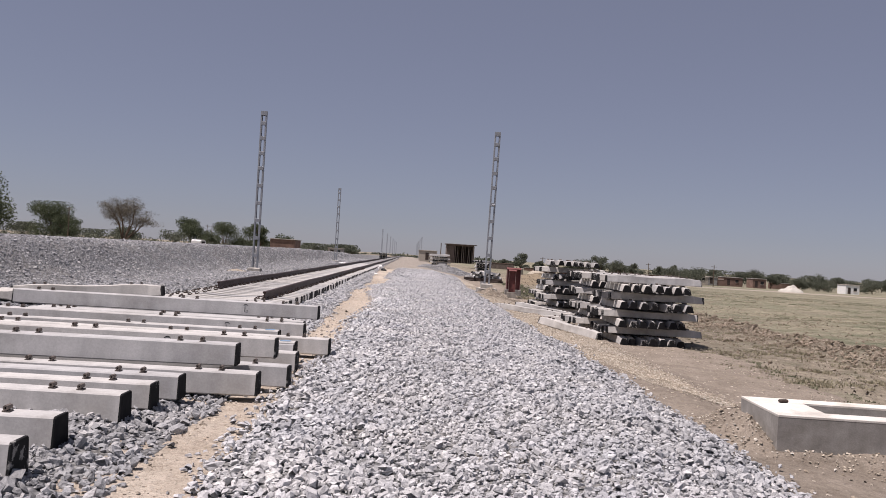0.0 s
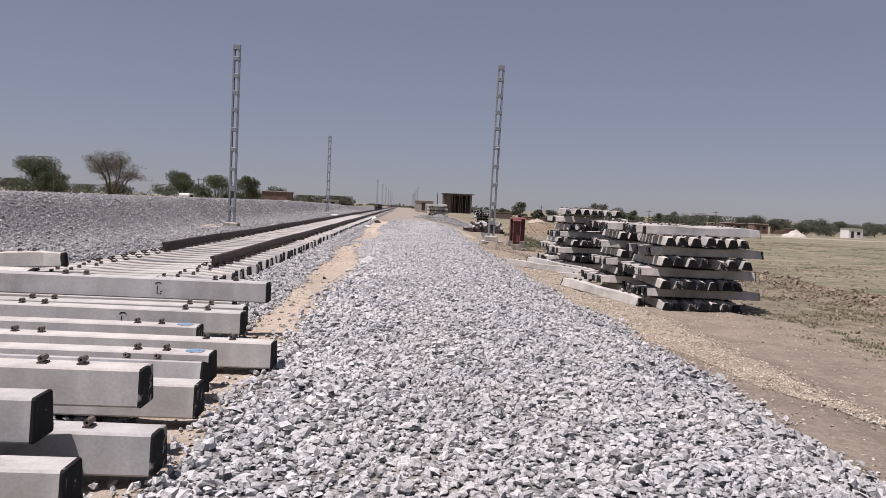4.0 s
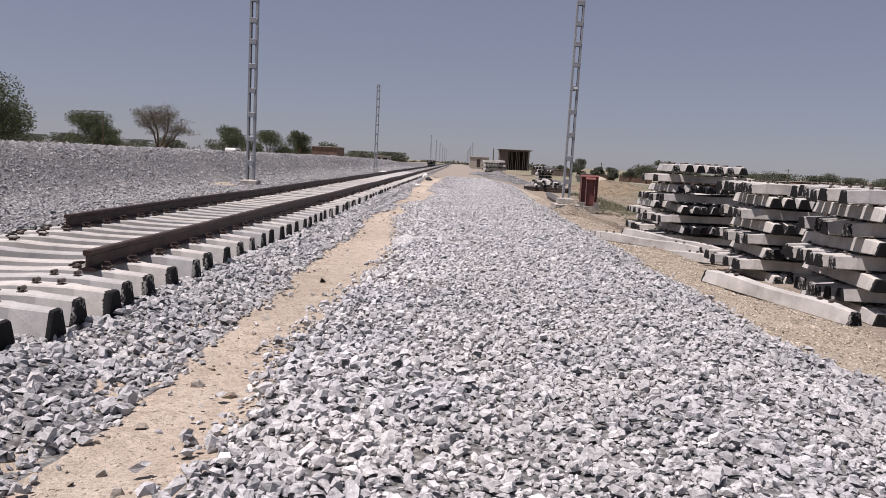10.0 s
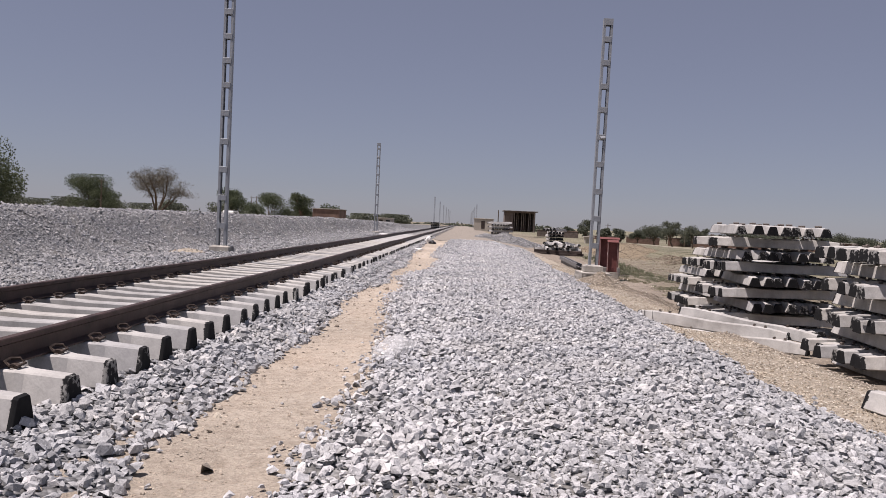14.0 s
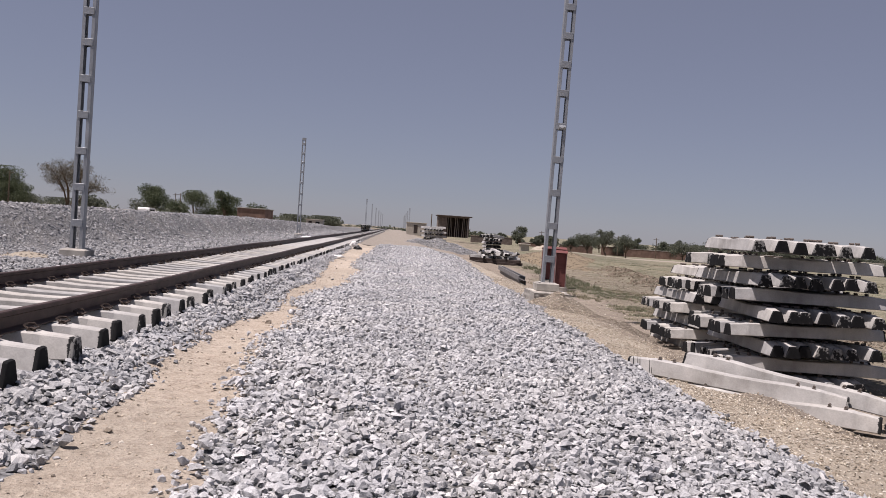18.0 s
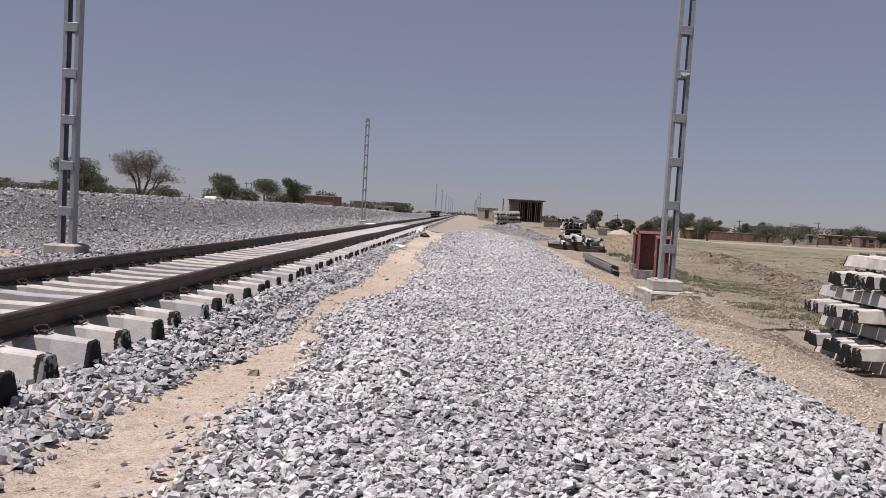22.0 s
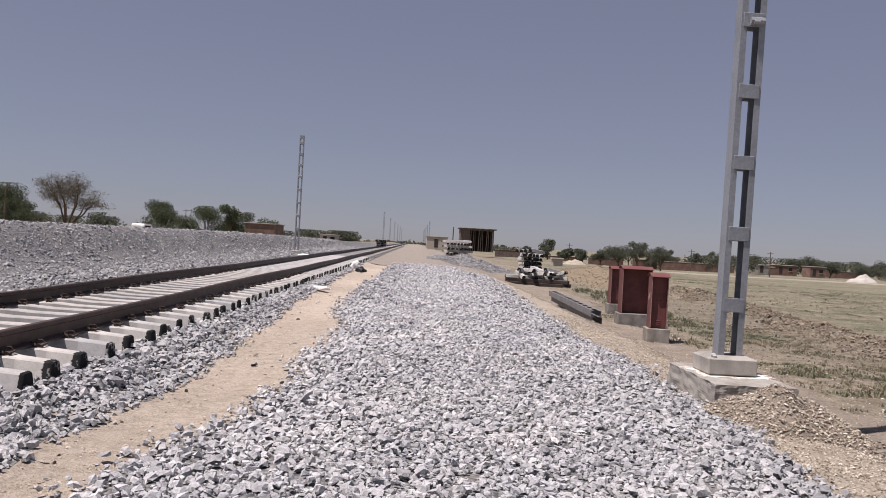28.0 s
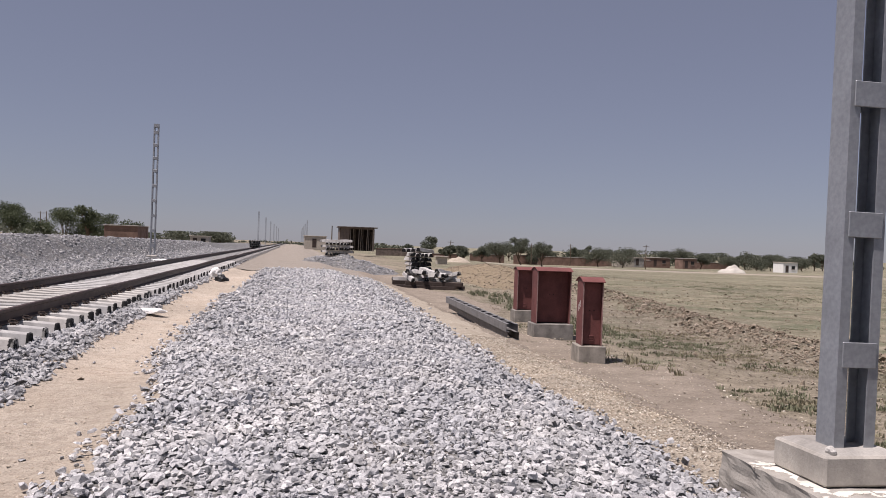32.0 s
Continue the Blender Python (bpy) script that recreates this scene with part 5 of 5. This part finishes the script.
def tree(x, y, h, w, z0, seed, leaf=None, leaves=700, trunk=0.25, card=0.5, label="leafy green tree behind the embankment", bare=False, low=0.3):
    """A tree: tapered trunk, limbs, and a crown of many small leaf clumps in lobes."""
    leaf = leaf or M_LEAF
    rg = np.random.default_rng(seed)
    e = thing("tree", label, "tree", pose(x, y, z0))
    bm = bmesh.new()
    th = h * trunk
    lean = rg.normal(0, 0.05, 2) * h
    top = Vector((lean[0], lean[1], th))
    tube(bm, [(0, 0, -0.3), (lean[0] * 0.4, lean[1] * 0.4, th * 0.5), top], [h * 0.038, h * 0.030, h * 0.024], 7)
    tips = []
    nl = 8
    for i in range(nl):
        a = 2 * math.pi * (i + rg.uniform(-0.3, 0.3)) / nl
        rad = w * 0.5 * rg.uniform(0.35, 0.82)
        tip = Vector((top.x + rad * math.cos(a), top.y + rad * math.sin(a), h * (rg.uniform(0.5, 0.96) if bare else rg.uniform(low + 0.1, 0.85))))
        midp = top.lerp(tip, 0.5) + Vector((0, 0, h * 0.02 if bare else h * 0.04)) + (Vector((w * 0.05, 0, 0)) if bare else Vector())
        tube(bm, [top, midp, tip], [h * 0.018, h * 0.012, h * 0.005], 5)
        tips.append(tip)
        if bare:
            for _ in range(6):
                t2 = midp.lerp(tip, rg.uniform(0, 0.9))
                q = t2 + Vector((rg.normal(0, w * 0.11), rg.normal(0, w * 0.11), h * rg.uniform(0.04, 0.16)))
                tube(bm, [t2, q], [h * 0.006, h * 0.0025], 4)
                tips.append(q)
    part("trunk", bm, M_BARK, e)
    lobes = [(t, w * (rg.uniform(0.10, 0.17) if bare else rg.uniform(0.2, 0.3))) for t in tips] + [(Vector((top.x, top.y, h * 0.78)), w * (0.18 if bare else 0.28))]
    c = np.array([l[0] for l in lobes])
    r = np.array([l[1] for l in lobes])
    k = rg.integers(0, len(lobes), leaves)
    d = rg.normal(0, 1, (leaves, 3))
    d /= np.linalg.norm(d, axis=1)[:, None]
    pos = c[k] + d * (r[k] * rg.uniform(0.3, 1.05, leaves))[:, None] * np.array([1, 1, 0.55 if bare else 0.8])
    pos[:, 2] = np.clip(pos[:, 2], h * (0.42 if bare else 0.06), h * 1.02)
    P, Q = cards(pos, card * rg.uniform(0.5, 1.2, leaves), rg, 0.10 if bare else 0.55)
    ob = raw_mesh("crown", P, Q, leaf)
    ob.parent = e
    return e


def scrub(name, n, x0, x1, y0, y1, h, material, label, seed, zg=-1.0, card=0.5):
    """A ragged belt of low bushes, as one object."""
    rg = np.random.default_rng(seed)
    bx, by = rg.uniform(x0, x1, n), rg.uniform(y0, y1, n)
    bh = h * rg.uniform(0.35, 1.0, n) * (0.6 + 0.4 * np.sin(bx * 0.13 + seed))
    m = 60
    k = np.repeat(np.arange(n), m)
    d = rg.normal(0, 1, (n * m, 3))
    d /= np.linalg.norm(d, axis=1)[:, None]
    rad = (bh[k] * rg.uniform(0.5, 1.05, n * m))[:, None]
    pos = np.stack([bx[k], by[k], zg + bh[k] * 0.35], -1) + d * rad * np.array([1.3, 1.3, 0.62])
    pos[:, 2] = np.maximum(pos[:, 2], zg)
    P, Q = cards(pos, card * rg.uniform(0.5, 1.2, n * m), rg)
    return tagged(raw_mesh(name, P, Q, material), label, "bushes", kind="stuff")


tree(-68, 130, 13.0, 15, -1.2, 1, leaves=20000, card=0.2, trunk=0.12, low=0.05, label="large dense green tree behind the embankment")
tree(-102, 250, 11.0, 14, -1.0, 2, leaves=13000, card=0.23, trunk=0.12, low=0.02)
tree(-95, 243, 7.5, 8, -1.0, 22, leaves=6000, card=0.2, trunk=0.12, low=0.02)
tree(-62.5, 189, 11.0, 14, -0.8, 3, M_LEAFDRY, 9000, 0.09, 0.34, "nearly bare spreading tree with grey twigs", True)
tree(-62, 248, 9.0, 9, -1, 4, leaves=9000, card=0.2, trunk=0.14, low=0.05)
tree(-57.5, 246, 5.5, 7, -1, 14, leaves=5000, card=0.2, trunk=0.12, low=0.02)
tree(-62, 292, 9.2, 13, -1, 5, leaves=10000, card=0.22, trunk=0.12, low=0.02)
tree(-54.5, 296, 8.2, 11, -1, 6, leaves=9000, card=0.21, trunk=0.12, low=0.02)
tree(-30.5, 178, 6.6, 4.2, -0.6, 7, leaves=2500, card=0.18, low=0.1)
tree(-33, 225, 5.4, 6.0, -0.8, 8, leaves=4000, card=0.2, trunk=0.12, low=0.02)
rt = random.Random(21)
for i in range(26):
    d = rt.uniform(300, 460)
    x = -d * rt.uniform(0.05, 0.62)
    tree(x, d, (0.55 if x > -0.17 * d else 0.8) * rt.uniform(5, 8), rt.uniform(8, 14), -1, 100 + i, M_LEAF_HAZE, 1400, 0.15, 0.4, "distant green tree on the horizon")
# the line of trees behind the field
def field_tree(x, y, h, w, z, *rest, **more):
    """A tree whose foot goes down to the falling field."""
    foot = min(z, float(land(x, y)) - 0.1)
    tree(x, y, h + z - foot, w, foot, *rest, **more)


for x, y, h, w in ((25.6, 232, 3.2, 2.6), (28.7, 217, 5.0, 4.2), (34.5, 226, 3.3, 2.4), (40, 262, 2.6, 4), (45, 265, 3.0, 4.5), (49, 258, 3.4, 4.5), (52, 230, 5.6, 4.6), (56.3, 228, 5.0, 5.4), (51, 246, 4.4, 7), (61, 255, 3.8, 6),
                   (80, 256, 4.0, 7.5), (84.5, 250, 4.2, 8), (90, 275, 3.6, 6), (111, 282, 4.2, 6), (114.7, 280, 5.2, 7), (113.6, 265, 3.8, 5), (125, 270, 3.0, 7), (131, 265, 2.8, 7), (138.4, 270, 4.4, 5), (146, 275, 3.4, 7), (155, 280, 3.4, 8)):
    field_tree(x, y, h * 1.08, w * 0.9, -1.5 - 0.006 * (x - 27), int(x * 3 + y), M_LEAF_HAZE, 3400, 0.18, 0.17, "dusty green tree in the line beyond the field", low=0.2)
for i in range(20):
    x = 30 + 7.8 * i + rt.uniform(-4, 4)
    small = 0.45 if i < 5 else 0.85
    field_tree(x, rt.uniform(285, 320), small * rt.uniform(3.0, 6.8), small * rt.uniform(4.0, 8.0), -1.8, 400 + i, M_LEAF_HAZE, 1800, 0.16, 0.24, "dusty green tree behind the brick walls", low=0.2)
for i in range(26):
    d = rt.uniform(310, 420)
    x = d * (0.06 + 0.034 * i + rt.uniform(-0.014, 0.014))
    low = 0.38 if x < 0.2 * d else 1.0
    field_tree(x, d, low * rt.uniform(3.2, 5.2), low * rt.uniform(6, 12), -2, 200 + i, M_LEAF_HAZE, 1200, 0.12, 0.36, "distant green tree beyond the field")


# ---- buildings ----
def house(x, y, w, d, h, z0, wall, label, windows=2, flat=True):
    e = thing("house", label, "house", pose(x, y, z0))
    part("wall", boxes((0, w, 0, d, -0.5, h), bevel=0.02), wall, e)
    part("roof", boxes((-0.15, w + 0.15, -0.15, d + 0.15, h + 0.002, h + 0.16), bevel=0.02), M_PLASTER if wall is not M_BRICK else M_CONC_R, e)
    for k in range(windows):
        xx = w * (k + 0.6) / (windows + 0.3)
        if k == 0:
            part("door", boxes((xx - 0.45, xx + 0.45, -0.03, 0.05, 0, 1.9)), M_DARKW, e)
        else:
            win = part("window", boxes((xx - 0.5, xx + 0.5, -0.03, 0.05, 0.9, 1.8)), M_DARK, e)
            part("sill", boxes((xx - 0.6, xx + 0.6, -0.1, 0.03, 0.8, 0.89)), M_PLASTER, win)
    return e


house(-29.6, 185, 5.2, 10, 3.4, -0.5, M_BRICK, "low flat-roofed red brick house behind the embankment", 0)
house(-21.5, 230, 4, 4, 2.2, -0.5, M_PLASTER, "small pale plastered house far off")
house(2.7, 230, 4.8, 5, 2.4, 0.2, M_PLASTER, "small unfinished plastered house beside the road", 1)
house(130, 250, 4.2, 5, 2.6, -2.4, M_WHITE, "white flat-roofed house beyond the field", 2)
house(100.7, 270, 6.2, 5, 2.4, -2.2, M_BRICK, "low red brick house beyond the field", 2)
house(106.9, 262, 4.2, 5, 2.5, -2.2, M_BRICK, "low red brick house beyond the field", 2)
house(88.5, 264, 5, 5, 1.7, -2.0, M_PLASTER, "pale plastered house beyond the field", 2)
house(93.6, 266, 3.6, 5, 2.0, -2.0, M_CONC_R, "grey plastered house beyond the field", 1)
house(18.6, 148, 1.3, 1.3, 0.75, -0.75, M_PLASTER, "small white pump hut on the field edge", 0)
for x0, x1, y, h in ((36, 46, 266, 1.5), (46.6, 56, 262, 1.7), (84.6, 100, 268, 1.5), (57, 63.5, 256, 1.9), (64.2, 77.5, 258, 1.7), (78.6, 84, 262, 1.4), (117, 127, 274, 1.4)):
    e = thing("boundary_wall", "low brick boundary wall beyond the field", "wall", pose(x0, y, -2.1), "brick walls beyond the field")
    part("wall", boxes((0, x1 - x0, 0, 0.3, -0.5, h), bevel=0.02), M_BRICK, e)
    part("coping", boxes((-0.05, x1 - x0 + 0.05, -0.05, 0.35, h + 0.002, h + 0.1), bevel=0.02), M_CONC_R, e)


e = thing("boundary_wall", "long low brown mud wall beyond the shed", "wall", pose(17.2, 216, -1.2))
part("wall", boxes((0, 9.5, 0, 0.35, -0.4, 1.7), bevel=0.03), M_SHEDW, e)
part("coping", boxes((-0.05, 9.55, -0.05, 0.4, 1.702, 1.8), bevel=0.03), M_BRICK, e)


def shed(x, y, w, d, h, z0):
    """An open-fronted shed of weathered sheets on posts, part of its front boarded, its roof sheet overhanging."""
    e = thing("shed", "weathered brown open-fronted shed on posts with a grey sheet roof", "shed", pose(x, y, z0))
    part("side_wall", boxes((0, 0.12, 0, d, 0, h - 0.15), bevel=0.01), M_SHEDW, e)
    part("side_wall", boxes((w - 0.12, w, 0, d, 0, h - 0.3), bevel=0.01), M_SHEDW, e)
    part("back_wall", boxes((0.121, w - 0.121, d - 0.12, d, 0, h - 0.15), bevel=0.01), M_DARKW, e)
    roof = part("roof", boxes((-0.3, w + 0.5, -0.6, d + 0.2, h - 0.148, h - 0.02), bevel=0.02), M_SHEDW, e)
    for k in range(9):
        part("roof_sheet", boxes((-0.35 + k * (w + 0.9) / 9, -0.37 + (k + 1) * (w + 0.9) / 9, -0.7, d + 0.25, h - 0.018 + 0.02 * (k % 2), h + 0.05 + 0.02 * (k % 2))), M_ROOF, roof, "grey roofing sheet")
    me = as_mesh("board", boxes((-0.13, 0.13, -0.03, 0.03, 0.05, h - 0.42), bevel=0.01), M_SHEDW)
    for k in range(6):
        share("board", me, e, pose(0.27 + 0.275 * k, 0.08 + 0.02 * (k % 2), 0, 0, 0, 3 * (k % 3) - 3))
    for k in range(9):
        xx, yy = 2.0 + (w - 2.4) * k / 8, 0.3 + 0.9 * (k % 3)
        lean = 0.12 * math.sin(k * 2.3)
        part("post", tube(bmesh.new(), [(xx, yy, 0), (xx + lean, yy, h - 0.15)], [0.075, 0.06], 6), M_POST, e, "pale wooden post")
    part("corner_post", boxes((w - 0.34, w - 0.123, -0.06, 0.16, 0, h - 0.42), bevel=0.01), M_POST, e, "pale wooden post")
    part("front_beam", boxes((0.121, w - 0.121, 0.0, 0.14, h - 0.4, h - 0.15)), M_SHEDW, e)
    return e


shed(8.55, 195, 6.3, 5.5, 4.3, 0.05)


def pole(x, y, h, z0, arms=1, label="wooden utility pole with a crossarm"):
    e = thing("utility_pole", label, "pole", pose(x, y, z0))
    part("shaft", tube(bmesh.new(), [(0, 0, -0.3), (0, 0, h)], [0.14, 0.09], 7), M_BARK, e)
    for k in range(arms):
        part("crossarm", boxes((-0.8, 0.8, -0.05, 0.05, h - 0.5 - 0.5 * k, h - 0.4 - 0.5 * k)), M_BARK, e)
    return e


pole(-78, 200, 8.5, -1)
pole(-64, 280, 8, -1)
pole(-66, 282, 8, -1)
pole(7.6, 205, 4.6, 0, 0, "thin bare pole beside the shed")
pole(72, 255, 5.6, -2.45)
pole(86.5, 240, 6.0, -2.45)
pole(60, 250, 5.4, -2.45)
pole(40, 255, 5.0, -2)


def van(x, y, z0, turn, paint, label):
    e = thing("van", label, "van", pose(x, y, z0, 0, 0, turn))
    bm = bmesh.new()
    prof = [(-2.1, 0.35), (2.1, 0.35), (2.15, 0.9), (1.75, 1.05), (1.2, 1.75), (0.8, 1.9), (-1.9, 1.9), (-2.1, 1.7)]
    rows = [[bm.verts.new((px, s * 0.82, pz)) for px, pz in prof] for s in (-1, 1)]
    for k in range(8):
        bm.faces.new((rows[0][k], rows[0][(k + 1) % 8], rows[1][(k + 1) % 8], rows[1][k]))
    bm.faces.new(rows[0][::-1])
    bm.faces.new(rows[1])
    bmesh.ops.recalc_face_normals(bm, faces=bm.faces)
    bmesh.ops.bevel(bm, geom=list(bm.edges), offset=0.06, segments=2, affect="EDGES")
    part("body", bm, paint, e)
    for s in (-1, 1):
        part("side_window", boxes((-1.7, 0.7, s * 0.825 - 0.01, s * 0.825 + 0.01, 1.15, 1.65)), M_DARK, e)
        for xx in (-1.3, 1.3):
            part("wheel", tube(bmesh.new(), [(xx, s * 0.6, 0.33), (xx, s * 0.84, 0.33)], [0.33, 0.33], 14), M_TYRE, e)
    return e


van(-36, 150, -0.2, 90, M_WHITE, "small white van on the road behind the embankment")


# ---- grass ----
def tufts(name, n, x0, x1, y0, y1, h, material, label, seed, blades=9, clump=0):
    """Grass in tufts; clump: about how many stand together in one patch."""
    rg = np.random.default_rng(seed)
    x, y = rg.uniform(x0, x1, n), rg.uniform(y0, y1, n)
    if clump:
        k = rg.integers(0, max(1, n // clump), n)
        spread = rg.uniform(0.15, 0.6, n)[k]
        x, y = x[k] + rg.normal(0, 1.5, n) * spread, y[k] + rg.normal(0, 0.8, n) * spread
    bx = np.repeat(x, blades) + rg.normal(0, 0.06, n * blades)
    by = np.repeat(y, blades) + rg.normal(0, 0.06, n * blades)
    bz = land(bx, by) - 0.03
    hh = h * rg.uniform(0.4, 1.2, n * blades)
    a = rg.uniform(0, 6.28, n * blades)
    dx, dy = np.cos(a), np.sin(a)
    ln = rg.uniform(0.1, 0.6, n * blades) * hh
    w = 0.012 + 0.01 * rg.uniform(0, 1, n * blades)
    b = np.stack([bx, by, bz], -1)
    side = np.stack([-dy * w, dx * w, 0 * w], -1)
    tip = b + np.stack([dx * ln, dy * ln, hh], -1)
    midp = b + np.stack([dx * ln * 0.3, dy * ln * 0.3, hh * 0.6], -1)
    P = np.stack([b - side, b + side, midp + side * 0.7, tip], 1).reshape(-1, 3)
    return tagged(raw_mesh(name, P, np.arange(len(P)).reshape(-1, 4), material), label, "grass", kind="stuff")


tufts("grass_tufts", 750, 8.0, 12.2, 44, 68, 0.07, M_GRASS, "green grass tufts along the foot of the verge", 1, 14, 25)
tufts("grass_tufts", 130, 9.0, 11.2, 67, 82, 0.2, M_GRASS, "green weeds growing at the foot of the bank", 2, 16)
tufts("grass_tufts", 90, 7.4, 9.0, 13, 24, 0.045, M_GRASS, "green grass tufts along the foot of the verge", 6, 16)
tufts("grass_tufts", 16, 7.7, 8.6, 57, 61, 0.16, M_GRASSDRY, "dry weeds beside the red cabinets", 7, 12)
tufts("grass_tufts", 2200, 7.6, 14.5, 14, 70, 0.06, M_GRASSDRY, "dry grass tufts at the field edge", 3, 12, 30)
tufts("field_stubble", 6000, 14, 60, 25, 120, 0.05, M_GRASS, "sparse green stubble on the field", 4, 6, 18)
tufts("field_stubble", 8000, 13, 60, 20, 120, 0.05, M_STRAW, "dry stubble on the field", 5, 6, 12)
scrub("scrub_belt", 300, -190, -25, 215, 330, 5.0, M_LEAF_HAZE, "grey-green scrub along the horizon behind the embankment", 3, -1.0, 0.4)
scrub("scrub_belt", 60, -125, -60, 150, 200, 2.6, M_LEAF_HAZE, "grey-green scrub behind the embankment", 5, -1.0, 0.4)
scrub("scrub_belt", 150, -70, 60, 430, 560, 3.6, M_LEAF_HAZE, "hazy scrub where the line meets the horizon", 9, -1.0, 0.8)
scrub("scrub_belt", 90, 16, 330, 290, 400, 2.9, M_LEAF_HAZE, "grey-green scrub along the far edge of the field", 4, -2.2, 0.42)
